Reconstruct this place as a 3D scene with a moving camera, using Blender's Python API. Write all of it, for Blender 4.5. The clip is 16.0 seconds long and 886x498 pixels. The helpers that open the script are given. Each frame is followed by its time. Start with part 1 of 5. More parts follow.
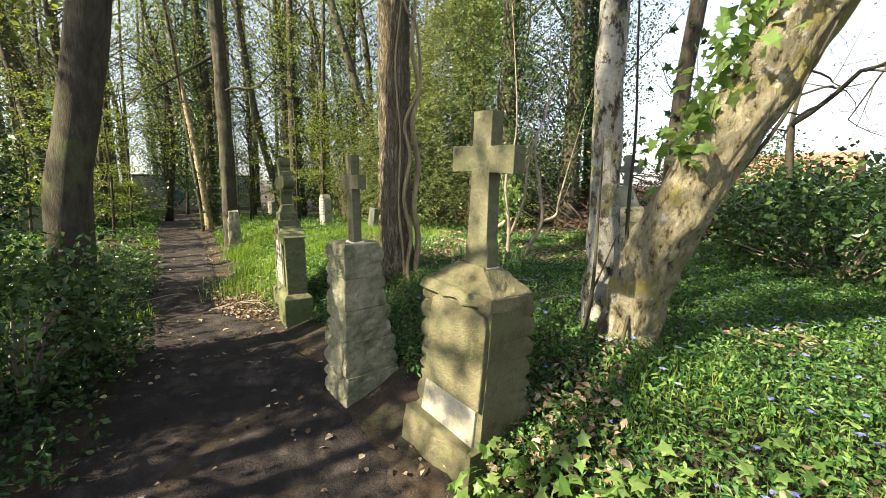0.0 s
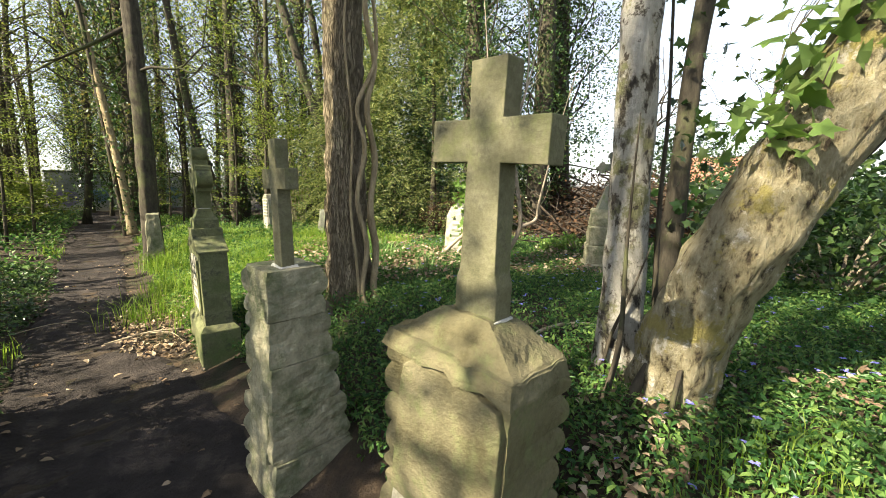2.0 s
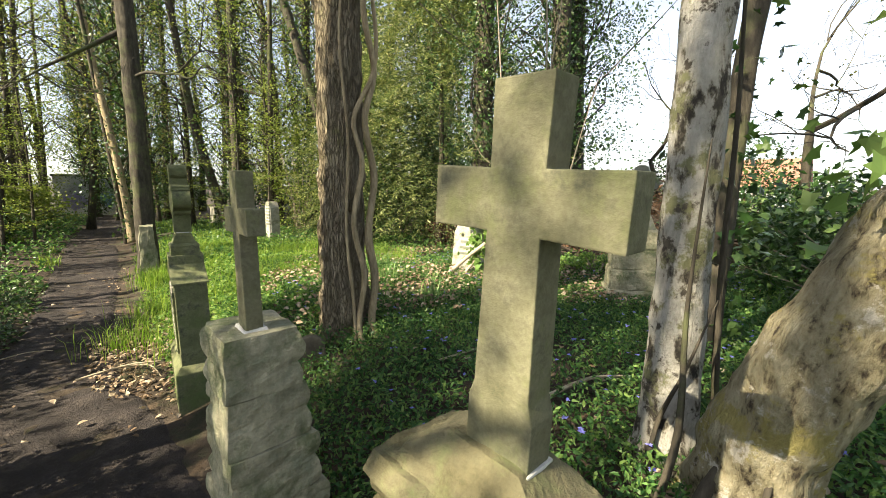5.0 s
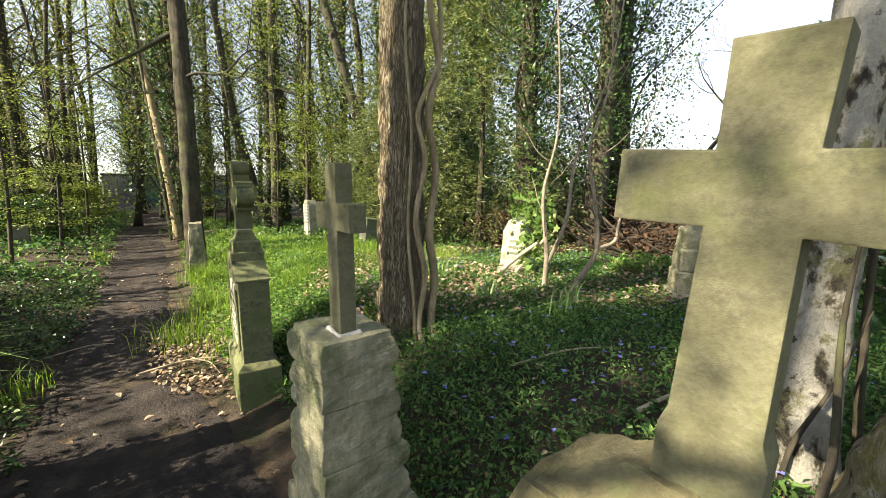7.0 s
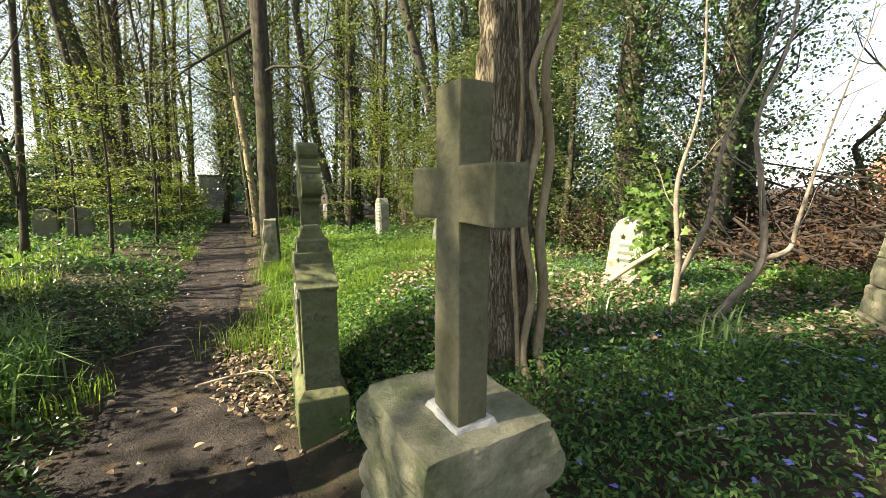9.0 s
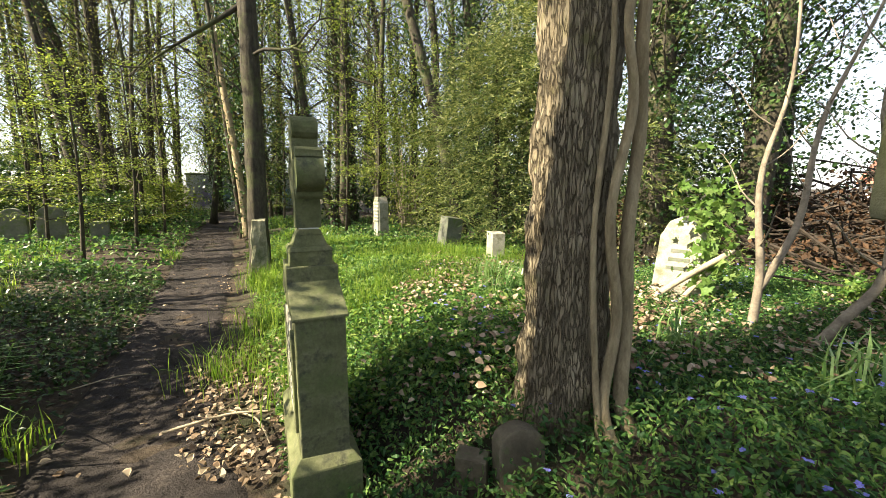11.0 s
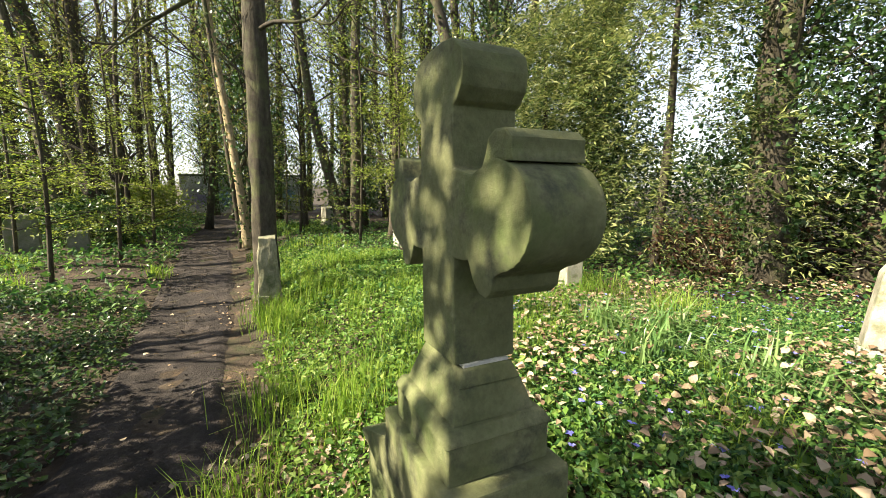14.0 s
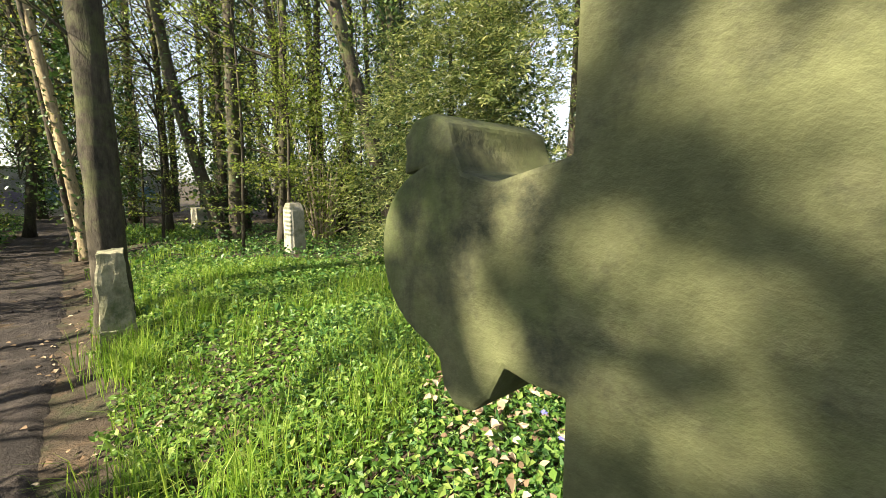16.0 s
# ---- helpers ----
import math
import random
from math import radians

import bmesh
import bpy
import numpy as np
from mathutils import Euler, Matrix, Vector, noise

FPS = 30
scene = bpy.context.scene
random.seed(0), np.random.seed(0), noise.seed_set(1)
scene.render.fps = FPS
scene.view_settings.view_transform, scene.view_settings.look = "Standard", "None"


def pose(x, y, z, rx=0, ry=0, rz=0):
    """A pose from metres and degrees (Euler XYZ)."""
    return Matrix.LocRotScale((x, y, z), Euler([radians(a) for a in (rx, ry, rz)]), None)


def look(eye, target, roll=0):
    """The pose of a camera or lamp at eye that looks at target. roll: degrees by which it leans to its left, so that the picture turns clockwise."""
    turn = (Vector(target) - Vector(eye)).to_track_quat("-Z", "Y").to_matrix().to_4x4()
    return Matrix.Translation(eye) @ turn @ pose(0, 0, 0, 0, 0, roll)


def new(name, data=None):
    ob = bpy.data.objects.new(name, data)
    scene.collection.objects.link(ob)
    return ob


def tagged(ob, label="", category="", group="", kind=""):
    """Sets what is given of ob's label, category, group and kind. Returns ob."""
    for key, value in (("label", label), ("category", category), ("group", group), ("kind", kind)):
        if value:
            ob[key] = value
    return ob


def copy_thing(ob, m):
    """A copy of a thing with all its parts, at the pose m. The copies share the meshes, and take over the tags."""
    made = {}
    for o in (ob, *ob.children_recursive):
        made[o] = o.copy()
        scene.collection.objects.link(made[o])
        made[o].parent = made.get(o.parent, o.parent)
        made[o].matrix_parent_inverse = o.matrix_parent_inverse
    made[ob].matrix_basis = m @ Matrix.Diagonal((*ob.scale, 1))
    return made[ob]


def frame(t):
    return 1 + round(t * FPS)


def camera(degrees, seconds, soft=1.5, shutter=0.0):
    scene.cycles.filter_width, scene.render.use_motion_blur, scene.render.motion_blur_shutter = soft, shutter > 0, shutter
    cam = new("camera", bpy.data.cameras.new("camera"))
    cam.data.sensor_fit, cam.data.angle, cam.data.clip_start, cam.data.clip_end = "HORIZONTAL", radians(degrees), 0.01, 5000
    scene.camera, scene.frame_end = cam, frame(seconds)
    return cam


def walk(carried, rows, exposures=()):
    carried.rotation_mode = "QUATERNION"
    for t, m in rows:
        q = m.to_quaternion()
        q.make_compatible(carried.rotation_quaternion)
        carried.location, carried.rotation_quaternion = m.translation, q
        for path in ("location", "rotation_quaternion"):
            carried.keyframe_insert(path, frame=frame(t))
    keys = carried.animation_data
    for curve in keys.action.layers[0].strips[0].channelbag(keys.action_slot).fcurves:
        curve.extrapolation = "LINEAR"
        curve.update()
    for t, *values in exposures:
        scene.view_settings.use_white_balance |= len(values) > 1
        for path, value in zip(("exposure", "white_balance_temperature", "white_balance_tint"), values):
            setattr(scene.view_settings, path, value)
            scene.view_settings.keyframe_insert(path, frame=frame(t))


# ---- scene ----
cam = camera(95.8, 16.0, soft=0.8)
METRES, EYE, TILT, LEAN, TURN = 5.4, 1.5, -9.0, 0.0, 0.0
ROWS = [
    (0.0, 0.0, 0.0, 0.0, 0.0, 0.0, -0.0),
    (0.5, -0.0022, 0.0366, 0.0007, -0.67, -0.02, 0.15),
    (1.0, 0.0014, 0.0786, 0.0083, -0.84, -0.04, 0.17),
    (1.5, -0.0054, 0.1195, 0.0153, -1.65, -0.03, 0.14),
    (2.0, -0.0119, 0.1557, 0.0247, -6.14, -0.14, 0.69),
    (2.5, -0.0019, 0.1884, 0.0314, -7.44, -0.21, 0.9),
    (3.0, 0.0071, 0.2122, 0.0388, -7.09, -0.14, 0.84),
    (3.5, 0.0082, 0.2273, 0.0474, -6.31, -0.02, 0.69),
    (6.0, -0.0251, 0.238, 0.0729, -4.24, 0.12, 0.26),
    (6.5, -0.0414, 0.2459, 0.0713, -3.3, 0.06, 0.1),
    (7.0, -0.0571, 0.2617, 0.0673, -1.47, 0.01, -0.18),
    (7.5, -0.0674, 0.2977, 0.0669, 1.41, -0.03, -0.6),
    (8.0, -0.0765, 0.3346, 0.0656, 6.51, 0.03, -1.3),
    (8.5, -0.0922, 0.3684, 0.0671, 7.99, 0.05, -1.55),
    (11.0, -0.1711, 0.5164, 0.0797, 6.86, 0.06, -1.43),
    (11.5, -0.1979, 0.5542, 0.0812, 7.38, 0.01, -1.48),
    (12.0, -0.2356, 0.594, 0.0912, 7.37, -0.06, -1.45),
    (12.5, -0.2701, 0.6285, 0.1023, 7.17, -0.01, -1.47),
    (13.0, -0.2938, 0.6673, 0.1154, 8.73, -0.07, -1.64),
    (13.5, -0.3161, 0.7002, 0.1235, 9.53, -0.05, -1.75),
    (14.0, -0.3359, 0.7316, 0.1321, 6.34, -0.02, -1.26),
    (14.5, -0.3431, 0.7627, 0.1452, 3.71, -0.05, -0.88),
    (15.0, -0.3479, 0.7896, 0.1466, 3.44, -0.05, -0.83),
    (15.5, -0.3648, 0.8121, 0.1505, -2.55, 0.02, -0.18),
    (16.0, -0.3796, 0.8326, 0.1491, -8.8, -0.13, 0.66),
]
walk(cam, [(t, pose(0, 0, EYE, TILT, LEAN, TURN) @ pose(METRES * x, METRES * y, METRES * z, 90 + pitch, roll, yaw)) for t, x, y, z, yaw, pitch, roll in ROWS])

# ---- light ----
SUN_AZ, SUN_EL = 242.0, 38.0      # degrees clockwise from +y, degrees above the horizon
world = bpy.data.worlds.new("sky")
world.use_nodes = True
scene.world = world
wn = world.node_tree.nodes
sky = wn.new("ShaderNodeTexSky")
sky.sky_type = "NISHITA"
sky.sun_disc = False
sky.sun_elevation, sky.sun_rotation = radians(SUN_EL), radians(SUN_AZ)
sky.air_density, sky.dust_density, sky.ozone_density = 1.0, 1.0, 1.0
haze = wn.new("ShaderNodeHueSaturation")
haze.inputs["Saturation"].default_value, haze.inputs["Value"].default_value = 0.5, 1.0
world.node_tree.links.new(sky.outputs[0], haze.inputs["Color"])
world.node_tree.links.new(haze.outputs[0], wn["Background"].inputs[0])
wn["Background"].inputs[1].default_value = 0.067
sun_data = bpy.data.lights.new("sun", "SUN")
sun_data.energy, sun_data.angle, sun_data.color = 5.0, radians(0.6), (1.0, 0.88, 0.64)
sun_from = Vector((math.sin(radians(SUN_AZ)) * math.cos(radians(SUN_EL)), math.cos(radians(SUN_AZ)) * math.cos(radians(SUN_EL)), math.sin(radians(SUN_EL))))
new("sun", sun_data).matrix_world = look(sun_from * 60, (0, 0, 0))
scene.view_settings.exposure = 2.24

# ---- materials ----
def ramp(nt, src, stops):
    r = nt.nodes.new("ShaderNodeValToRGB")
    while len(r.color_ramp.elements) < len(stops):
        r.color_ramp.elements.new(0.5)
    for e, (p, c) in zip(r.color_ramp.elements, stops):
        e.position, e.color = p, (*c, 1)
    nt.links.new(src, r.inputs[0])
    return r.outputs[0]


def noise_tex(nt, vec, scale, detail=6, rough=0.6, stretch=None):
    if stretch:
        m = nt.nodes.new("ShaderNodeMapping")
        m.inputs["Scale"].default_value = stretch
        nt.links.new(vec, m.inputs[0])
        vec = m.outputs[0]
    n = nt.nodes.new("ShaderNodeTexNoise")
    n.inputs["Scale"].default_value, n.inputs["Detail"].default_value, n.inputs["Roughness"].default_value = scale, detail, rough
    nt.links.new(vec, n.inputs["Vector"])
    return n.outputs["Fac"]


def mix(nt, fac, a, b, mode="MIX"):
    m = nt.nodes.new("ShaderNodeMix")
    m.data_type, m.blend_type = "RGBA", mode
    for sock, v in ((m.inputs[0], fac), (m.inputs[6], a), (m.inputs[7], b)):
        if hasattr(v, "links"):
            nt.links.new(v, sock)
        else:
            sock.default_value = v if isinstance(v, float) else (*v, 1)
    return m.outputs[2]


def blank(name):
    m = bpy.data.materials.new(name)
    m.use_nodes = True
    nt = m.node_tree
    return m, nt, nt.nodes["Principled BSDF"]


def surface(name, stops, scale, rough=0.9, bump=0.4, bump_dist=0.01, stretch=None, patches=None, patch_scale=2.0, patch_range=(0.5, 0.62), fine=60.0):
    """Two-scale surface: a coloured noise, larger patches of another colour, and relief."""
    m, nt, b = blank(name)
    co = nt.nodes.new("ShaderNodeTexCoord").outputs["Object"]
    n1 = noise_tex(nt, co, scale, 8, 0.65, stretch)
    col = ramp(nt, n1, stops)
    for i, pc in enumerate(patches or ()):
        n2 = noise_tex(nt, co, patch_scale * (1 + 1.3 * i), 9, 0.7)
        f = ramp(nt, n2, ((patch_range[0] + 0.03 * i, (0, 0, 0)), (patch_range[1] + 0.03 * i, (1, 1, 1))))
        col = mix(nt, f, col, pc)
    n3 = noise_tex(nt, co, fine, 5, 0.7, stretch)
    col = mix(nt, 0.35, col, ramp(nt, n3, ((0.3, (0.25, 0.25, 0.25)), (0.7, (1.0, 1.0, 1.0)))), "MULTIPLY")
    nt.links.new(col, b.inputs["Base Color"])
    b.inputs["Roughness"].default_value = rough
    b.inputs["Specular IOR Level"].default_value = 0.25
    add = nt.nodes.new("ShaderNodeMath")
    nt.links.new(n1, add.inputs[0])
    nt.links.new(n3, add.inputs[1])
    bp = nt.nodes.new("ShaderNodeBump")
    bp.inputs["Strength"].default_value, bp.inputs["Distance"].default_value = bump, bump_dist
    nt.links.new(add.outputs[0], bp.inputs["Height"])
    nt.links.new(bp.outputs[0], b.inputs["Normal"])
    return m


def plated(name, stops, crack, scale, stretch, crack_width=0.08, moss=None, moss_range=(0.5, 0.6), bump_dist=0.03, warp=0.25):
    """Bark of raised plates parted by dark fissures, with mossy patches and fine grain."""
    m, nt, b = blank(name)
    co = nt.nodes.new("ShaderNodeTexCoord").outputs["Object"]
    mp = nt.nodes.new("ShaderNodeMapping")
    mp.inputs["Scale"].default_value = stretch
    nt.links.new(co, mp.inputs[0])
    wob = nt.nodes.new("ShaderNodeTexNoise")
    wob.inputs["Scale"].default_value, wob.inputs["Detail"].default_value = scale * 0.9, 5
    nt.links.new(mp.outputs[0], wob.inputs["Vector"])
    sh = nt.nodes.new("ShaderNodeVectorMath")
    sh.operation = "MULTIPLY_ADD"
    sh.inputs[1].default_value = (warp * 4 / scale,) * 3
    nt.links.new(wob.outputs["Color"], sh.inputs[0])
    nt.links.new(mp.outputs[0], sh.inputs[2])
    vo = nt.nodes.new("ShaderNodeTexVoronoi")
    vo.feature = "DISTANCE_TO_EDGE"
    vo.inputs["Scale"].default_value = scale
    nt.links.new(sh.outputs[0], vo.inputs["Vector"])
    plate = ramp(nt, vo.outputs["Distance"], ((0.0, (0, 0, 0)), (crack_width, (1, 1, 1))))
    n1 = noise_tex(nt, co, 11, 8, 0.65, stretch)
    n3 = noise_tex(nt, co, 55, 5, 0.7, stretch)
    col = ramp(nt, n1, stops)
    if moss:
        col = mix(nt, ramp(nt, noise_tex(nt, co, 3.2, 8, 0.7), ((moss_range[0], (0, 0, 0)), (moss_range[1], (1, 1, 1)))), col, moss)
    col = mix(nt, 0.45, col, ramp(nt, n3, ((0.3, (0.25, 0.25, 0.25)), (0.7, (1, 1, 1)))), "MULTIPLY")
    col = mix(nt, plate, crack, col)
    nt.links.new(col, b.inputs["Base Color"])
    b.inputs["Roughness"].default_value = 0.9
    b.inputs["Specular IOR Level"].default_value = 0.2
    h = nt.nodes.new("ShaderNodeMath")
    h.operation = "MULTIPLY_ADD"
    h.inputs[1].default_value = 0.5
    nt.links.new(n3, h.inputs[0])
    nt.links.new(plate, h.inputs[2])
    bp = nt.nodes.new("ShaderNodeBump")
    bp.inputs["Strength"].default_value, bp.inputs["Distance"].default_value = 1.0, bump_dist
    nt.links.new(h.outputs[0], bp.inputs["Height"])
    nt.links.new(bp.outputs[0], b.inputs["Normal"])
    return m


def leafy(name, stops, through_light=0.45, rough=0.5, spec=0.3):
    """Thin leaves: each one its own tint, part of the light passing through."""
    m, nt, b = blank(name)
    geo = nt.nodes.new("ShaderNodeNewGeometry")
    col = ramp(nt, geo.outputs["Random Per Island"], stops)
    n = noise_tex(nt, nt.nodes.new("ShaderNodeTexCoord").outputs["Object"], 1.3, 3)
    col = mix(nt, 0.5, col, ramp(nt, n, ((0.3, (0.55, 0.6, 0.5)), (0.7, (1, 1, 1)))), "MULTIPLY")
    nt.links.new(col, b.inputs["Base Color"])
    b.inputs["Roughness"].default_value = rough
    b.inputs["Specular IOR Level"].default_value = spec
    tr = nt.nodes.new("ShaderNodeBsdfTranslucent")
    nt.links.new(mix(nt, 1.0, col, (1.0, 1.0, 0.72), "MULTIPLY"), tr.inputs[0])
    ms = nt.nodes.new("ShaderNodeMixShader")
    ms.inputs[0].default_value = through_light
    nt.links.new(b.outputs[0], ms.inputs[1])
    nt.links.new(tr.outputs[0], ms.inputs[2])
    nt.links.new(ms.outputs[0], nt.nodes["Material Output"].inputs[0])
    return m


M_SAND = surface("mossy_sandstone", ((0.3, (0.078, 0.076, 0.042)), (0.5, (0.142, 0.136, 0.083)), (0.72, (0.215, 0.202, 0.13))), 9, patches=((0.12, 0.132, 0.055), (0.075, 0.074, 0.05)), patch_scale=4, patch_range=(0.5, 0.66), bump=0.4, bump_dist=0.006, fine=80)
M_MOSS = surface("algae_green_sandstone", ((0.3, (0.085, 0.095, 0.043)), (0.5, (0.145, 0.153, 0.075)), (0.75, (0.23, 0.225, 0.13))), 9, patches=((0.105, 0.135, 0.048), (0.055, 0.06, 0.04)), patch_scale=4, patch_range=(0.48, 0.64), bump=0.4, bump_dist=0.006, fine=80)
M_ROCK = surface("rough_greystone", ((0.3, (0.15, 0.145, 0.095)), (0.5, (0.31, 0.29, 0.2)), (0.75, (0.46, 0.42, 0.30))), 7, patches=((0.13, 0.145, 0.075), (0.22, 0.225, 0.15)), patch_scale=5, patch_range=(0.48, 0.62), bump=0.8, bump_dist=0.014, fine=55)
M_TAN = surface("tan_rockwork", ((0.28, (0.08, 0.074, 0.04)), (0.5, (0.165, 0.148, 0.088)), (0.72, (0.29, 0.262, 0.175))), 7, patches=((0.09, 0.08, 0.04), (0.14, 0.15, 0.07)), patch_scale=3.5, patch_range=(0.47, 0.62), bump=0.8, bump_dist=0.014, fine=60)
M_PALE = surface("pale_limestone", ((0.3, (0.26, 0.245, 0.20)), (0.6, (0.44, 0.415, 0.35)), (0.8, (0.55, 0.53, 0.47))), 6, patches=((0.20, 0.20, 0.13), (0.30, 0.28, 0.21)), patch_scale=5, bump=0.4, fine=70)
M_BROWN = surface("brown_fieldstone", ((0.3, (0.08, 0.065, 0.045)), (0.7, (0.19, 0.16, 0.11))), 7, patches=((0.10, 0.13, 0.05),), patch_scale=5, bump=0.6)
M_MORTAR = surface("mortar", ((0.3, (0.45, 0.44, 0.40)), (0.7, (0.62, 0.61, 0.58))), 30, bump=0.3)
M_SLAB = surface("dark_gravestone", ((0.3, (0.10, 0.11, 0.09)), (0.7, (0.22, 0.22, 0.18))), 6, patches=((0.12, 0.16, 0.06),), patch_scale=4)
M_BARK = plated("furrowed_bark", ((0.3, (0.16, 0.131, 0.088)), (0.5, (0.26, 0.217, 0.148)), (0.7, (0.36, 0.31, 0.215))), (0.14, 0.113, 0.076), 36, (1.5, 1.5, 0.26), 0.14, (0.19, 0.172, 0.085), (0.55, 0.66), 0.014, 0.5)
M_BARK2 = surface("smooth_bark", ((0.3, (0.026, 0.023, 0.018)), (0.6, (0.075, 0.064, 0.047)), (0.8, (0.14, 0.125, 0.09))), 9, stretch=(2.0, 2.0, 0.6), patches=((0.085, 0.095, 0.04),), patch_scale=1.5, bump=0.6, bump_dist=0.015, fine=40)
M_BIRCH = surface("birch_bark", ((0.41, (0.035, 0.03, 0.025)), (0.445, (0.13, 0.118, 0.09)), (0.485, (0.33, 0.315, 0.28)), (0.75, (0.50, 0.485, 0.45))), 6.5, stretch=(1.6, 1.6, 0.8), patches=((0.17, 0.17, 0.09), (0.07, 0.06, 0.048)), patch_scale=5.0, patch_range=(0.54, 0.6), bump=1.0, bump_dist=0.02, fine=45)
M_PLATE = surface("cracked_pale_bark", ((0.34, (0.04, 0.03, 0.02)), (0.39, (0.14, 0.115, 0.07)), (0.46, (0.27, 0.235, 0.145)), (0.75, (0.42, 0.38, 0.27))), 17, stretch=(1.5, 1.5, 0.7), patches=((0.29, 0.25, 0.09), (0.50, 0.46, 0.39)), patch_scale=4.2, patch_range=(0.55, 0.60), bump=1.0, bump_dist=0.04, fine=30)
M_VINE = surface("vine_bark", ((0.3, (0.19, 0.145, 0.085)), (0.7, (0.42, 0.34, 0.21))), 14, stretch=(2, 2, 0.5), bump=0.6, fine=60)
M_TWIG = surface("grey_twig", ((0.3, (0.16, 0.13, 0.10)), (0.7, (0.38, 0.32, 0.24))), 12, bump=0.4)
M_SOIL = surface("forest_soil", ((0.3, (0.022, 0.016, 0.012)), (0.55, (0.052, 0.039, 0.028)), (0.8, (0.11, 0.082, 0.058))), 3.0, patches=((0.035, 0.04, 0.018), (0.085, 0.058, 0.036)), patch_scale=1.6, bump=0.8, bump_dist=0.03, fine=35)
M_PATH = surface("trodden_path", ((0.3, (0.018, 0.015, 0.0145)), (0.55, (0.038, 0.031, 0.029)), (0.8, (0.095, 0.078, 0.072))), 5.0, patches=((0.028, 0.023, 0.0215), (0.075, 0.06, 0.052)), patch_scale=2.2, bump=1.0, bump_dist=0.03, fine=45)
M_WALL = surface("weathered_plaster", ((0.3, (0.42, 0.42, 0.44)), (0.7, (0.66, 0.65, 0.66))), 1.2, patches=((0.30, 0.31, 0.33),), patch_scale=0.7, bump=0.2, fine=20)
M_PAINT_A = surface("violet_spray_paint", ((0.3, (0.20, 0.17, 0.34)), (0.7, (0.34, 0.30, 0.50))), 3, bump=0.1)
M_PAINT_B = surface("blue_spray_paint", ((0.3, (0.15, 0.25, 0.42)), (0.7, (0.28, 0.42, 0.60))), 3, bump=0.1)
M_ROOF = surface("red_roof", ((0.3, (0.25, 0.10, 0.07)), (0.7, (0.42, 0.19, 0.13))), 5, bump=0.3)
M_BRUSH = surface("dead_brushwood", ((0.3, (0.022, 0.017, 0.013)), (0.7, (0.075, 0.058, 0.044))), 12, bump=0.4)
M_CUT = surface("weathered_branch", ((0.3, (0.30, 0.24, 0.16)), (0.7, (0.52, 0.45, 0.33))), 9, stretch=(2, 2, 0.6), bump=0.4)
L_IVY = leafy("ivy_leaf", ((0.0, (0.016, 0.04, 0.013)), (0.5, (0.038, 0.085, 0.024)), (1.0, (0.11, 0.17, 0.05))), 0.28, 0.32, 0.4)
# lighter copy of the ivy leaf, with sunlight put into its colour
L_IVY_SUN = leafy("sunlit_ivy_leaf", ((0.0, (0.10, 0.19, 0.04)), (0.5, (0.17, 0.28, 0.07)), (1.0, (0.26, 0.34, 0.12))), 0.45, 0.45)
L_SPRING = leafy("spring_leaf", ((0.0, (0.09, 0.14, 0.025)), (0.5, (0.175, 0.23, 0.042)), (1.0, (0.30, 0.335, 0.085))), 0.52, 0.4, 0.4)
L_DULL = leafy("budding_leaf", ((0.0, (0.09, 0.09, 0.03)), (0.5, (0.13, 0.14, 0.045)), (1.0, (0.20, 0.17, 0.07))), 0.5)
L_YEW = leafy("yew_needle", ((0.0, (0.05, 0.085, 0.03)), (0.5, (0.15, 0.19, 0.06)), (1.0, (0.38, 0.40, 0.17))), 0.45, 0.4, 0.4)
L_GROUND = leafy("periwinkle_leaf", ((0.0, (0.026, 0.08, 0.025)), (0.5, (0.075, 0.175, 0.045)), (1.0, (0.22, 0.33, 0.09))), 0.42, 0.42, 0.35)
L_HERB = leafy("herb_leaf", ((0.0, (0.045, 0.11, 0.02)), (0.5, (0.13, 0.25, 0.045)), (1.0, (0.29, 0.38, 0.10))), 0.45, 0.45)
L_GRASS = leafy("grass_blade", ((0.0, (0.12, 0.22, 0.025)), (0.5, (0.20, 0.33, 0.045)), (1.0, (0.34, 0.42, 0.10))), 0.55)
L_SWORD = leafy("pale_sword_leaf", ((0.0, (0.10, 0.21, 0.06)), (1.0, (0.26, 0.38, 0.14))), 0.45, 0.3, 0.5)
L_DEAD = leafy("dead_leaf", ((0.0, (0.13, 0.085, 0.055)), (0.5, (0.29, 0.21, 0.145)), (1.0, (0.50, 0.41, 0.31))), 0.15, 0.8, 0.15)
L_RUST = leafy("rusty_leaf", ((0.0, (0.03, 0.018, 0.012)), (1.0, (0.10, 0.055, 0.03))), 0.2, 0.7, 0.2)
L_FLOWER = leafy("periwinkle_petal", ((0.0, (0.16, 0.16, 0.62)), (1.0, (0.30, 0.30, 0.80))), 0.3)

# ---- small builders ----
RNG = np.random.default_rng(7)


def mesh_from(name, verts, faces, material, smooth=False):
    me = bpy.data.meshes.new(name)
    me.from_pydata([tuple(v) for v in verts] if not isinstance(verts, np.ndarray) else verts.tolist(), [], faces if not isinstance(faces, np.ndarray) else faces.tolist())
    me.materials.append(material)
    if smooth:
        me.polygons.foreach_set("use_smooth", [True] * len(me.polygons))
    return me


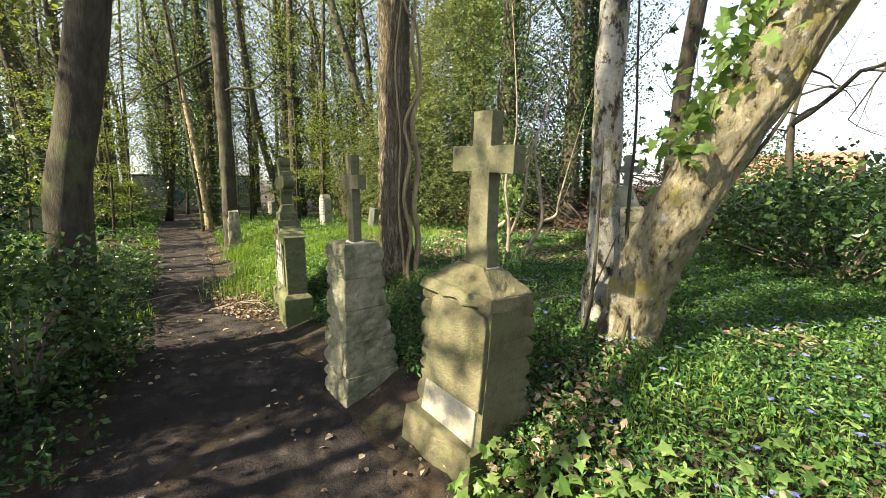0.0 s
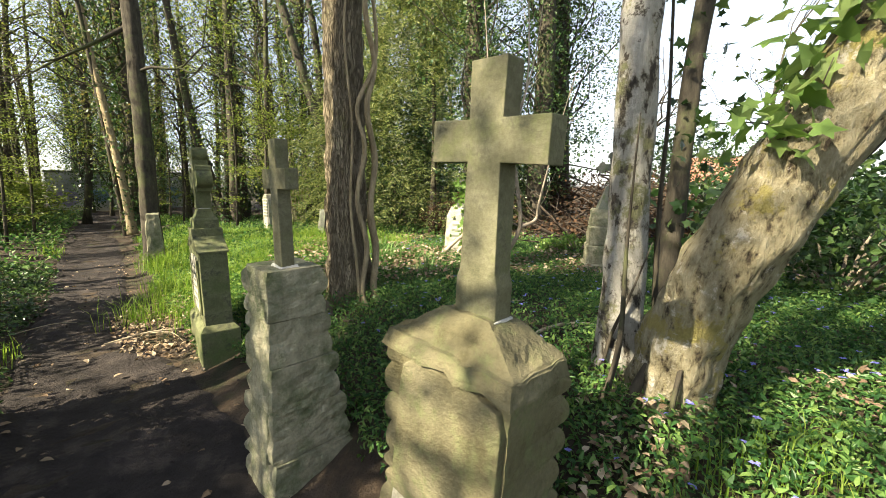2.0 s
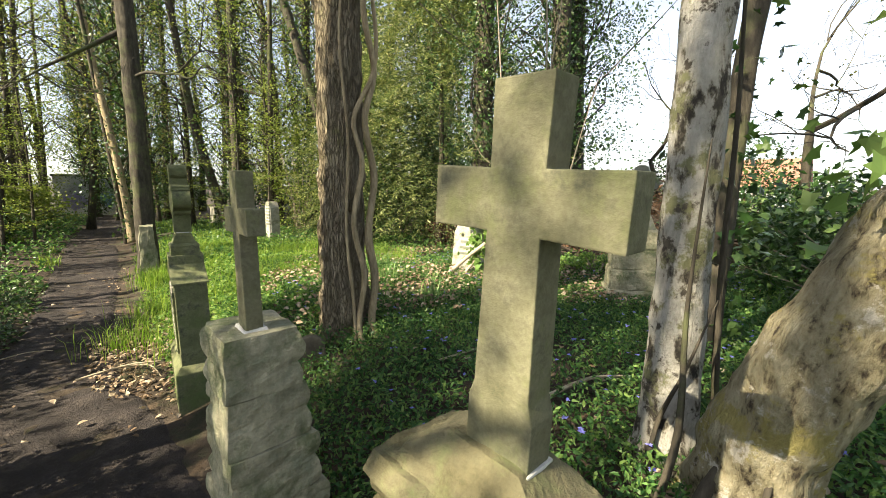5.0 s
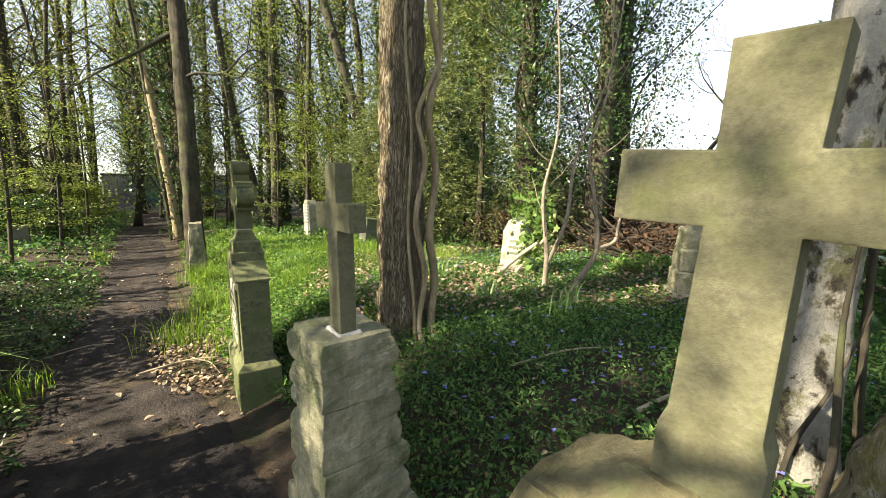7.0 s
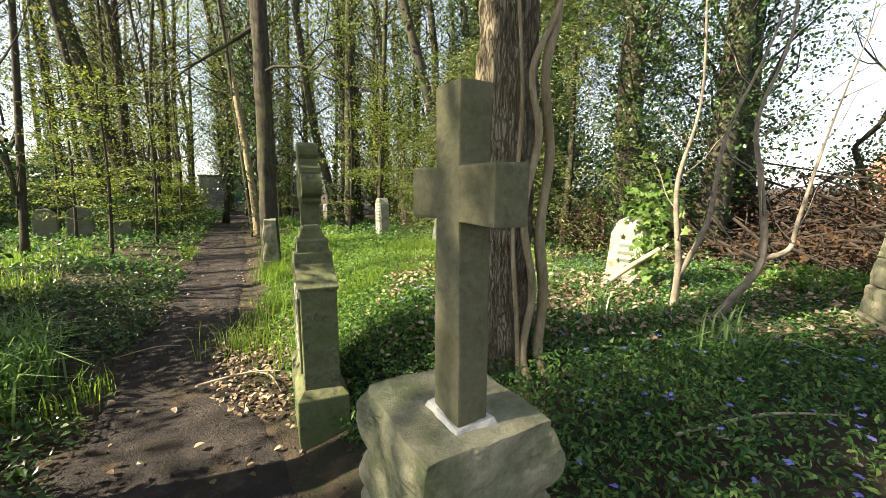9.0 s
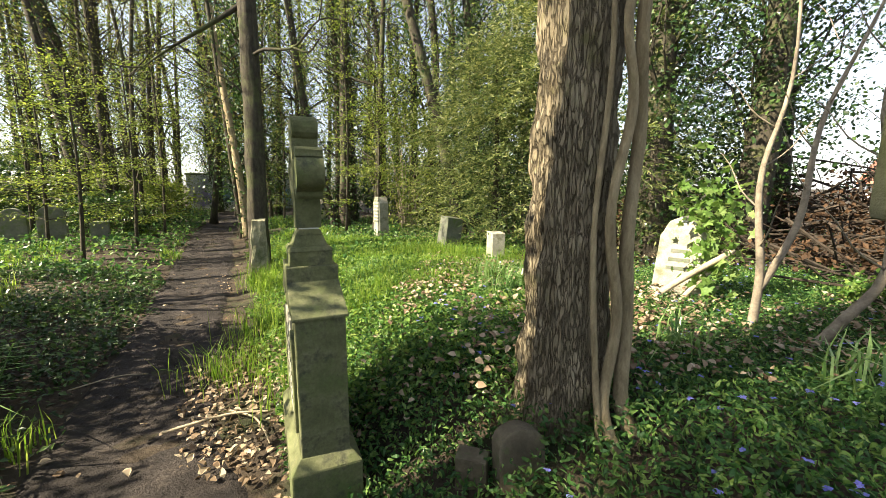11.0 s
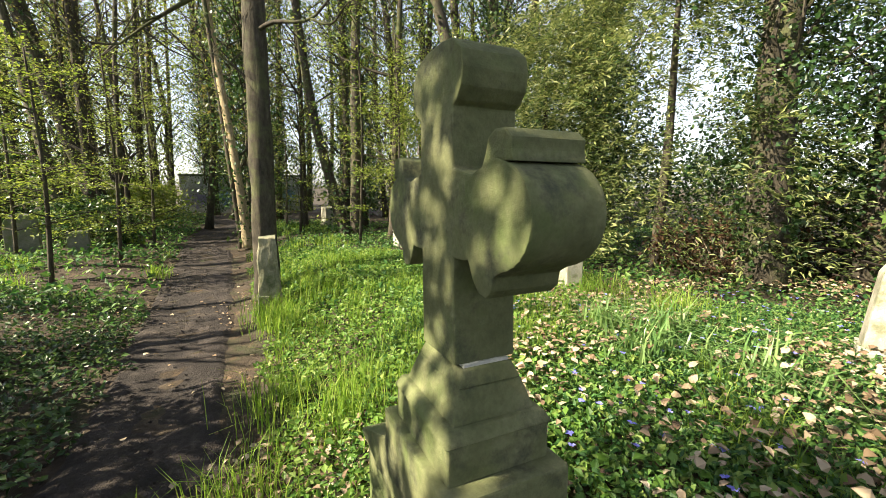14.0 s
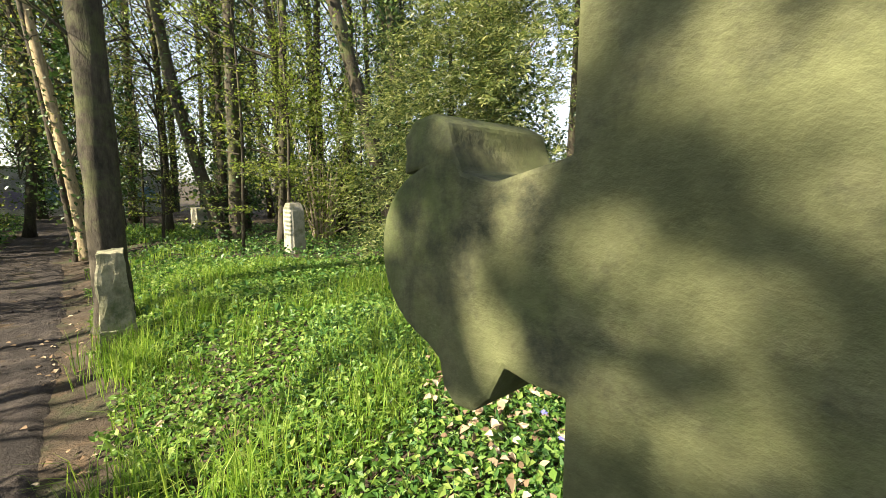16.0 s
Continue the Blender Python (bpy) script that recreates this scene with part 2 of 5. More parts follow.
def part(name, data, material, parent=None, label="", smooth=False):
    """Links a bmesh or a mesh as one object under a thing."""
    if isinstance(data, bmesh.types.BMesh):
        me = bpy.data.meshes.new(name)
        bmesh.ops.recalc_face_normals(data, faces=data.faces)
        data.to_mesh(me)
        data.free()
        me.materials.append(material)
        if smooth:
            me.polygons.foreach_set("use_smooth", [True] * len(me.polygons))
    else:
        me = data
    ob = new(name, me)
    if parent:
        ob.parent = parent
    if label:
        tagged(ob, label)
    return ob


def thing(name, m, label, category, group="", kind=""):
    e = new(name)
    e.empty_display_size = 0.2
    e.matrix_basis = m
    return tagged(e, label, category, group, kind)


def smooth01(v):
    v = np.clip(v, 0, 1)
    return v * v * (3 - 2 * v)


PATH_Y = (-40, -6, 0, 2.2, 3.4, 4.2, 5.1, 6.9, 9.4, 12, 15, 18.2, 20.5, 25, 60)
PATH_X = (20, 3.2, -0.1, -1.3, -1.95, -2.5, -3.3, -4.5, -6.2, -8.0, -10.1, -12.0, -13.55, -16.4, -38)
PATH_W = (0.8, 0.8, 0.8, 0.78, 0.75, 0.62, 0.5, 0.46, 0.55, 0.62, 0.65, 0.68, 0.65, 0.6, 0.6)


def off_path(x, y):
    """Metres to the right of the path's middle line."""
    return (np.asarray(x) - np.interp(y, PATH_Y, PATH_X)) * 0.857


def ground_z(x, y):
    x, y = np.asarray(x, float), np.asarray(y, float)
    d = off_path(x, y)
    bank = np.interp(y, (0, 7, 9, 14, 22), (0.56, 0.55, 0.48, 0.28, 0.12))
    z = -0.12 + bank * smooth01((d - 0.5) / 1.75) + 0.13 * smooth01((-d - 0.55) / 1.4)
    z = z + 0.25 * smooth01((d - 5) / 6) * np.interp(y, (0, 12, 20), (1, 1, 0))
    return z + 0.022 * np.sin(1.9 * x + 0.7 * y) * np.cos(2.3 * y - 0.6 * x) * smooth01((np.abs(d) - 0.3) / 0.8) + 0.008 * np.sin(7 * x + 1) * np.sin(6.1 * y)


def on_ground(x, y, sink=0.0):
    return float(ground_z(x, y)) - sink


def tube(bm, pts, radii, seg=10, wob=0.0, cap=True, seed=0, furrow=0.0):
    """A tapered limb through the points, its rings uneven by wob."""
    rings = []
    pts = [Vector(p) for p in pts]
    for i, (p, r) in enumerate(zip(pts, radii)):
        ax = (pts[min(i + 1, len(pts) - 1)] - pts[max(i - 1, 0)]).normalized()
        if i == 0:
            a = (Vector((1, 0, 0)) if abs(ax.x) < 0.8 else Vector((0, 1, 0)))
        a = (a - ax * a.dot(ax)).normalized()
        b = ax.cross(a)
        ring = []
        for k in range(seg):
            t = 2 * math.pi * k / seg
            d = a * math.cos(t) + b * math.sin(t)
            s = 1 + wob * noise.noise((d * 1.6 + Vector((seed, 0, p.z * 0.5 + i * 0.17)))) if wob else 1
            if furrow:
                s += furrow * (abs(noise.noise((t * 11 + 0.25 * math.sin(p.z * 3.1), p.z * 2.0, seed))) + 0.6 * abs(noise.noise((t * 21, p.z * 5.0, seed + 5))) - 0.35)
            ring.append(bm.verts.new(p + d * r * s))
        rings.append(ring)
    for r0, r1 in zip(rings, rings[1:]):
        for k in range(seg):
            bm.faces.new((r0[k], r0[(k + 1) % seg], r1[(k + 1) % seg], r1[k]))
    if cap and seg > 2:
        bm.faces.new(rings[0][::-1])
        bm.faces.new(rings[-1])


def spline(pts, n):
    """n points along a smooth curve through pts."""
    P = np.array(pts, float)
    t = np.linspace(0, len(P) - 1, n)
    out = []
    for v in t:
        i = min(int(v), len(P) - 2)
        f = v - i
        p0, p1, p2, p3 = P[max(i - 1, 0)], P[i], P[i + 1], P[min(i + 2, len(P) - 1)]
        out.append(0.5 * (2 * p1 + (p2 - p0) * f + (2 * p0 - 5 * p1 + 4 * p2 - p3) * f ** 2 + (3 * p1 - p0 - 3 * p2 + p3) * f ** 3))
    return [Vector(q) for q in out]


def unit(v):
    return v / np.maximum(np.linalg.norm(v, axis=1, keepdims=True), 1e-6)


def leaf_mesh(name, pts, size, material, up=0.6, wide=0.32, along=None, spread=0.3, rng=RNG, fold=0.1, lobed=False, oval=False):
    """Many small folded leaves, one at each point. up: how far they face the sky. lobed: ivy leaves of five points."""
    n = len(pts)
    pts = np.asarray(pts, float)
    size = (np.asarray(size) * np.ones(n) * rng.uniform(0.6, 1.35, n))[:, None]
    nor = unit(rng.normal(size=(n, 3)) + np.array((0, 0, 1.0)) * up * 2)
    a = rng.normal(size=(n, 3)) if along is None else np.asarray(along) + rng.normal(size=(n, 3)) * spread
    a = unit(a - nor * np.sum(a * nor, axis=1, keepdims=True))
    b = np.cross(nor, a)
    if lobed:
        shape = ((0, 0, 0), (-0.12, 0.42, 0.02), (0.30, 0.30, 0.06), (0.48, 0.52, -0.02), (0.62, 0.20, 0.06), (1.05, 0, -0.06), (0.62, -0.20, 0.06), (0.48, -0.52, -0.02), (0.30, -0.30, 0.06), (-0.12, -0.42, 0.02))
    elif oval:
        shape = ((0, 0, 0), (0.28, wide, fold), (0.66, wide * 0.85, fold * 0.8), (1, 0, -0.12), (0.66, -wide * 0.85, fold * 0.8), (0.28, -wide, fold))
    else:
        shape = ((0, 0, 0), (0.5, wide, fold), (1, 0, 0), (0.5, -wide, fold))
    k = len(shape)
    v = np.stack([pts + size * (a * s[0] + b * s[1] + nor * s[2]) for s in shape], axis=1).reshape(-1, 3)
    return mesh_from(name, v, np.arange(n * k).reshape(n, k), material)


def blades(name, pts, height, material, width=0.006, bend=0.5, rng=RNG):
    """Grass: one bent blade of five corners at each point."""
    n = len(pts)
    pts = np.asarray(pts, float)
    h = (np.asarray(height) * np.ones(n) * rng.uniform(0.5, 1.3, n))[:, None]
    t = rng.uniform(0, 2 * math.pi, n)
    d = np.stack([np.cos(t), np.sin(t), 0 * t], axis=1)
    s = np.stack([-np.sin(t), np.cos(t), 0 * t], axis=1) * width
    bnd = rng.uniform(0.1, 1.0, n)[:, None] * bend
    up = np.array((0, 0, 1.0))
    mid = pts + h * (0.6 * up + 0.25 * bnd * d)
    tip = pts + h * ((1 - 0.35 * bnd) * up + bnd * d)
    v = np.stack([pts - s, pts + s, mid + s * 0.8, mid - s * 0.8, tip], axis=1).reshape(-1, 3)
    base = np.arange(n)[:, None] * 5
    faces = (base + np.array((0, 1, 2, 3))).tolist() + (base + np.array((3, 2, 4))).tolist()
    return mesh_from(name, v, faces, material)


def clumped(centres, per, spread, rng=RNG):
    c = np.repeat(np.asarray(centres, float), per, axis=0)
    return c + rng.normal(size=c.shape) * spread

# ---- ground ----
def build_ground():
    xs = np.concatenate([[-900, -300, -120, -60, -40], np.arange(-28, -8, 0.5), np.arange(-8, 6, 0.125), np.arange(6, 16, 0.5), [16, 24, 40, 60, 120, 300, 900]])
    ys = np.concatenate([[-900, -300, -100, -40, -20, -10], np.arange(-6, 0, 0.5), np.arange(0, 11, 0.125), np.arange(11, 30, 0.5), [30, 40, 60, 100, 300, 900]])
    X, Y = np.meshgrid(xs, ys)
    Z = ground_z(X, Y)
    Z = Z + np.where(np.hypot(X, Y) < 40, RNG.normal(size=X.shape) * 0.006, 0)
    nx = len(xs)
    i = (np.arange(len(ys) - 1)[:, None] * nx + np.arange(nx - 1)[None, :]).reshape(-1, 1)
    faces = i + np.array((0, 1, nx + 1, nx))
    me = mesh_from("ground", np.stack([X, Y, Z], axis=-1).reshape(-1, 3), faces, M_SOIL, True)
    tagged(new("ground", me), "dark humus-rich woodland soil under ground cover", "ground", kind="structure")
    # trodden path, with ragged edges
    verts, faces = [], []
    rows = np.concatenate([np.arange(-6, 12, 0.1), np.arange(12, 26, 0.3)])
    m = 17
    for r, y in enumerate(rows):
        w = np.interp(y, PATH_Y, PATH_W) / 0.857
        cx = np.interp(y, PATH_Y, PATH_X)
        el = 0.10 * noise.noise((y * 1.7, 3.0, 0)) + 0.06 * noise.noise((y * 6, 8.0, 0))
        er = 0.10 * noise.noise((y * 1.5, 13.0, 0)) + 0.06 * noise.noise((y * 6, 18.0, 0))
        for k in range(m):
            u = k / (m - 1)
            x = cx - w * (1 + el) + u * w * (2 + el + er)
            edge = min(u, 1 - u) * 2
            yy = y
            z = float(ground_z(x, yy)) + (0.012 if 0 < k < m - 1 else -0.02) - 0.02 * edge + 0.018 * noise.noise((x * 3, yy * 3, 0)) + 0.008 * noise.noise((x * 11, yy * 11, 4))
            verts.append((x, yy, z + 0.012))
    for r in range(len(rows) - 1):
        for k in range(m - 1):
            a = r * m + k
            faces.append((a, a + 1, a + m + 1, a + m))
    tagged(new("path", mesh_from("path", verts, faces, M_PATH, True)), "trodden dark earth path through the cemetery", "path", kind="structure")


build_ground()

# ---- monuments ----
def ubox(bm, w, d, z0, z1, w1=None, d1=None, cx=0, cy=0, cuts=0):
    """A box or tapered block; x: width, y: depth."""
    w1, d1 = w if w1 is None else w1, d if d1 is None else d1
    lo = [bm.verts.new((cx + sx * w / 2, cy + sy * d / 2, z0)) for sx, sy in ((-1, -1), (1, -1), (1, 1), (-1, 1))]
    hi = [bm.verts.new((cx + sx * w1 / 2, cy + sy * d1 / 2, z1)) for sx, sy in ((-1, -1), (1, -1), (1, 1), (-1, 1))]
    fs = [bm.faces.new(lo[::-1]), bm.faces.new(hi)]
    fs += [bm.faces.new((lo[k], lo[(k + 1) % 4], hi[(k + 1) % 4], hi[k])) for k in range(4)]
    return fs


def soften(bm, width=0.006, seg=2):
    bmesh.ops.remove_doubles(bm, verts=bm.verts, dist=0.0002)
    bmesh.ops.bevel(bm, geom=list(bm.edges), offset=width, segments=seg, affect="EDGES", profile=0.6)


def roughen(bm, amount, scale, cuts=4, seed=0.0, keep_low=-9):
    bmesh.ops.subdivide_edges(bm, edges=list(bm.edges), cuts=cuts, use_grid_fill=True)
    bm.normal_update()
    for v in bm.verts:
        q = Vector(v.co) * scale + Vector((seed, seed * 2, 0))
        s = noise.noise(q) + 0.5 * noise.noise(q * 2.7) + 0.3 * abs(noise.noise(q * 6.0))
        v.co += v.normal * s * amount


def hewn(bm, z0, z1, w0, d0, w1, d1, cx, cy, worn, pitch, amp, seed, rough=0.005):
    """A rock-faced block: flat sides, and scalloped chips along the corners named in worn."""
    rng = random.Random(seed)
    cuts = [z0 - pitch]
    while cuts[-1] < z1:
        cuts.append(cuts[-1] + pitch * rng.uniform(0.6, 1.4))
    push = [rng.uniform(-0.5, 0.5) for _ in cuts]
    rows, m = max(4, int((z1 - z0) / 0.013)), 9
    rings = []
    for r in range(rows + 1):
        z = z0 + (z1 - z0) * r / rows
        w, d = w0 + (w1 - w0) * r / rows, d0 + (d1 - d0) * r / rows
        k = max(j for j, c in enumerate(cuts) if c <= z)
        u = (z - cuts[k]) / (cuts[min(k + 1, len(cuts) - 1)] - cuts[k] or 1)
        bump = math.sqrt(max(0.0, math.sin(math.pi * min(u, 1)))) - 0.6 + push[k]
        ring = []
        for ax, ay, bx, by in ((-1, -1, 1, -1), (1, -1, 1, 1), (1, 1, -1, 1), (-1, 1, -1, -1)):
            for j in range(m):
                x, y = (ax + (bx - ax) * j / m) * w / 2, (ay + (by - ay) * j / m) * d / 2
                px, py = cx + x, cy + y
                for (sx, sy), g in worn.items():
                    f = g * amp * bump * math.exp(-math.hypot(x - sx * w / 2, y - sy * d / 2) / 0.045)
                    px, py = px + sx * f, py + sy * f
                q = Vector((px * 13 + seed, py * 13, z * 13))
                n = rough * (noise.noise(q) + 0.6 * noise.noise(q * 2.6))
                ring.append(bm.verts.new((px + n * (ax + bx) / 2, py + n * (ay + by) / 2, z)))
        rings.append(ring)
    n = 4 * m
    for a, b in zip(rings, rings[1:]):
        for k in range(n):
            bm.faces.new((a[k], a[(k + 1) % n], b[(k + 1) % n], b[k]))
    bm.faces.new(rings[0][::-1])
    bm.faces.new(rings[-1])


def extrude_profile(bm, prof, y0, y1):
    a = [bm.verts.new((x, y0, z)) for x, z in prof]
    b = [bm.verts.new((x, y1, z)) for x, z in prof]
    bm.faces.new(a)
    bm.faces.new(b[::-1])
    n = len(prof)
    for k in range(n):
        bm.faces.new((a[k], b[k], b[(k + 1) % n], a[(k + 1) % n]))


def cross_profile(h, span, bar, shaft, foot, arm_z):
    """Outline of a plain Latin cross that widens to its foot."""
    s, f = shaft / 2, foot / 2
    return [(-f, 0), (f, 0), (f, 0.11), (s * 1.12, 0.15), (s, arm_z - bar / 2), (span / 2, arm_z - bar / 2 * 1.04), (span / 2, arm_z + bar / 2 * 1.04), (s, arm_z + bar / 2), (s * 1.04, h), (-s * 1.04, h), (-s, arm_z + bar / 2), (-span / 2, arm_z + bar / 2 * 1.04), (-span / 2, arm_z - bar / 2 * 1.04), (-s, arm_z - bar / 2), (-s * 1.12, 0.15), (-f, 0.11)]


def facing(x, y, z, deg, lean_x=0, lean_y=0):
    """Local x runs along the stone's width, local -y looks out of its front. deg: turn about z."""
    return pose(x, y, z, lean_x, lean_y, deg)


def monument_one():
    t = thing("cross_gravestone", facing(0.174, 2.150, 0.02, -52, 0, 2.6), "tan sandstone cross on a rough rock-faced pedestal beside the path", "gravestone")
    bm = bmesh.new()
    ubox(bm, 0.62, 0.52, -0.2, 0.16, 0.58, 0.46, cx=-0.04, cy=-0.02)
    roughen(bm, 0.018, 7, 6, 1)
    part("plinth", bm, M_TAN, t, "chipped tan stone plinth")
    bm = bmesh.new()
    hewn(bm, 0.155, 0.925, 0.54, 0.36, 0.53, 0.26, -0.03, 0.0, {(-1, -1): 1.0, (-1, 1): 1.0, (1, 1): 1.2}, 0.1, 0.024, 2)
    part("pedestal", bm, M_TAN, t)
    bm = bmesh.new()
    prof = [(-0.195, 0.37), (0.262, 0.37), (0.258, 0.80), (0.235, 0.855), (0.13, 0.885), (0.0, 0.89), (-0.13, 0.885), (-0.175, 0.855), (-0.19, 0.80)]
    extrude_profile(bm, prof, -0.022, 0.02)
    soften(bm, 0.008)
    roughen(bm, 0.004, 12, 2, 5)
    f = part("inscription_face", bm, M_TAN, t, "worn tan panel without lettering")
    f.matrix_basis = pose(-0.03, -0.204, 0, -4.2, 0, 0)
    # lower band of the face: sunlight put in as a paler stone
    bm = bmesh.new()
    extrude_profile(bm, [(-0.225, 0.15), (0.225, 0.15), (0.228, 0.355), (-0.20, 0.375)], -0.012, 0.02)
    soften(bm, 0.008)
    roughen(bm, 0.005, 12, 2, 6)
    f = part("lower_panel", bm, M_PALE, t, "lower face band in paler stone standing in for sunlight")
    f.matrix_basis = pose(-0.03, -0.194, 0, -4.2, 0, 0)
    bm = bmesh.new()
    ubox(bm, 0.575, 0.325, 0.90, 0.958, 0.545, 0.285, cx=-0.03, cy=-0.01)
    ubox(bm, 0.535, 0.275, 0.952, 1.066, 0.20, 0.12, cx=-0.02)
    roughen(bm, 0.011, 10, 10, 3)
    for v in bm.verts:   # chipped rim
        k = max(abs(v.co.x + 0.03) / 0.27, abs(v.co.y) / 0.14)
        if k > 0.8:
            v.co.z -= 0.03 * abs(noise.noise((v.co.x * 13, v.co.y * 13, 7)))
    part("cap", bm, M_TAN, t)
    bm = bmesh.new()
    ubox(bm, 0.185, 0.095, 1.05, 1.064)
    soften(bm, 0.003)
    part("mortar_joint", bm, M_MORTAR, t, "thin line of pale mortar")
    bm = bmesh.new()
    extrude_profile(bm, cross_profile(0.785, 0.446, 0.128, 0.13, 0.172, 0.552), -0.040, 0.040)
    soften(bm, 0.004)
    cr = part("cross", bm, M_SAND, t)
    cr.matrix_basis = pose(0, 0, 1.062, 0, 0.5, 0)
    return t


def monument_two():
    t = thing("cross_gravestone", facing(-0.648, 2.923, -0.1, -53), "weathered grey-green stone cross on a stacked rough-rock pedestal", "gravestone")
    z = 0.0
    sizes = ((0.46, 0.52, 0.22, -0.04), (0.40, 0.42, 0.25, -0.06), (0.38, 0.38, 0.24, -0.05), (0.35, 0.34, 0.23, -0.06), (0.33, 0.30, 0.25, -0.05))
    for i, (w, d, h, off) in enumerate(sizes):
        w1, d1 = (sizes[i + 1][0], sizes[i + 1][1]) if i < 4 else (w * 0.93, d * 0.9)
        bm = bmesh.new()
        hewn(bm, z + 0.002 - (0.14 if i == 0 else 0), z + h - 0.002, w, d, w1, d1, off, 0.05 - 0.01 * i, {(-1, -1): 1.3, (1, 1): 1.0, (-1, 1): 1.0, (1, -1): 0.4}, 0.12, 0.022, 10 + i, 0.012)
        part("rough_block", bm, M_ROCK, t)
        z += h
    bm = bmesh.new()
    extrude_profile(bm, [(-0.11, 0.2), (0.135, 0.2), (0.118, 0.90), (0.08, 0.95), (-0.09, 0.95), (-0.12, 0.90)], -0.02, 0.03)
    soften(bm, 0.01)
    roughen(bm, 0.004, 14, 3, 31)
    part("front_panel", bm, M_ROCK, t, "smoother worn face panel").matrix_basis = pose(-0.05, -0.185, 0, -5.5, 0, 0)
    bm = bmesh.new()
    ubox(bm, 0.15, 0.12, z - 0.03, z + 0.008, 0.11, 0.08)
    roughen(bm, 0.012, 14, 4, 4)
    part("mortar_bed", bm, M_MORTAR, t, "crumbling pale mortar")
    bm = bmesh.new()
    extrude_profile(bm, cross_profile(0.625, 0.29, 0.096, 0.084, 0.094, 0.435), -0.033, 0.033)
    soften(bm, 0.005)
    cr = part("cross", bm, M_SAND, t)
    cr.matrix_basis = pose(0, 0, z, 0, 0, 0)
    return t


def lobe_cross_profile():
    """Outline of a cross whose arms end in broad rounded lobes and whose head ends in a roll."""
    half = [(0.071, 0.0), (0.070, 0.185), (0.098, 0.185), (0.118, 0.170), (0.132, 0.135), (0.150, 0.112), (0.172, 0.108), (0.186, 0.125), (0.190, 0.150), (0.206, 0.162)]
    half += [(0.198 + 0.077 * math.sin(radians(a)), 0.258 - 0.094 * math.cos(radians(a))) for a in range(20, 165, 12)]
    half += [(0.236, 0.346), (0.232, 0.366), (0.234, 0.385), (0.218, 0.402), (0.193, 0.404), (0.176, 0.392), (0.170, 0.368), (0.160, 0.345), (0.130, 0.334), (0.070, 0.331)]
    half += [(0.069, 0.428), (0.082, 0.434), (0.098, 0.452), (0.104, 0.478), (0.098, 0.505), (0.078, 0.522), (0.066, 0.530), (0.03, 0.536)]
    half = [(x, 0.257 + (z - 0.257) * 0.79 if x > 0.099 and z < 0.41 else z) for x, z in half]
    return half + [(-x, z) for x, z in half[::-1]]


def monument_three():
    t = thing("lobed_cross_gravestone", facing(-1.836, 4.720, -0.04, -58.8, 0, -1.2), "mossy sandstone pedestal with a gabled top and a round-lobed cross", "gravestone")
    bm = bmesh.new()
    ubox(bm, 0.84, 0.31, -0.15, 0.27)
    soften(bm, 0.008)
    part("base", bm, M_MOSS, t)
    bm = bmesh.new()
    ubox(bm, 0.84, 0.31, 0.268, 0.32, 0.76, 0.225)
    soften(bm, 0.004)
    part("base_moulding", bm, M_MOSS, t)
    bm = bmesh.new()
    ubox(bm, 0.755, 0.215, 0.315, 0.955)
    soften(bm, 0.006)
    part("shaft", bm, M_MOSS, t)
    for x in (-0.245, 0.245):
        bm = bmesh.new()
        prof = [(x - 0.055, 0.40), (x + 0.055, 0.40), (x + 0.055, 0.82)] + [(x + 0.055 * math.cos(radians(a)), 0.82 + 0.055 * math.sin(radians(a))) for a in range(30, 180, 30)] + [(x - 0.055, 0.82)]
        extrude_profile(bm, prof, -0.122, -0.104)
        soften(bm, 0.004)
        part("blind_arch", bm, M_MOSS, t)
    bm = bmesh.new()
    ubox(bm, 0.34, 0.014, 0.40, 0.90, cy=-0.112)
    soften(bm, 0.004)
    plq = part("plaque", bm, M_PALE, t, "pale inset plaque with worn lettering")
    for k in range(6):
        bm = bmesh.new()
        ubox(bm, 0.24 - 0.04 * (k % 2), 0.004, 0.48 + 0.062 * k, 0.50 + 0.062 * k, cy=-0.120)
        part("inscription_line", bm, M_SLAB, plq, "worn illegible row of lettering")
    bm = bmesh.new()
    extrude_profile(bm, [(-0.395, 0.95), (0.395, 0.95), (0.395, 0.965), (0.160, 1.075), (0.160, 1.145), (-0.160, 1.145), (-0.160, 1.075), (-0.395, 0.965)], -0.119, 0.119)
    soften(bm, 0.005)
    part("gabled_cap", bm, M_MOSS, t)
    for w, d, a, b, w1, d1 in ((0.25, 0.20, 1.143, 1.215, 0.25, 0.20), (0.262, 0.212, 1.212, 1.235, 0.235, 0.185), (0.215, 0.165, 1.233, 1.29, 0.18, 0.125), (0.185, 0.125, 1.288, 1.318, 0.16, 0.10)):
        bm = bmesh.new()
        ubox(bm, w, d, a, b, w1, d1)
        soften(bm, 0.006, 3)
        part("moulding", bm, M_MOSS, t)
    bm = bmesh.new()
    ubox(bm, 0.150, 0.090, 1.314, 1.3235)
    part("mortar_joint", bm, M_MORTAR, t, "thin pale mortar line")
    bm = bmesh.new()
    extrude_profile(bm, lobe_cross_profile(), -0.060, 0.060)
    soften(bm, 0.004)
    cr = part("cross", bm, M_MOSS, t, "green-stained cross with rounded lobes")
    cr.matrix_basis = pose(0, 0, 1.322, 0, -0.8, 0)
    return t


monument_one()
monument_two()
monument_three()


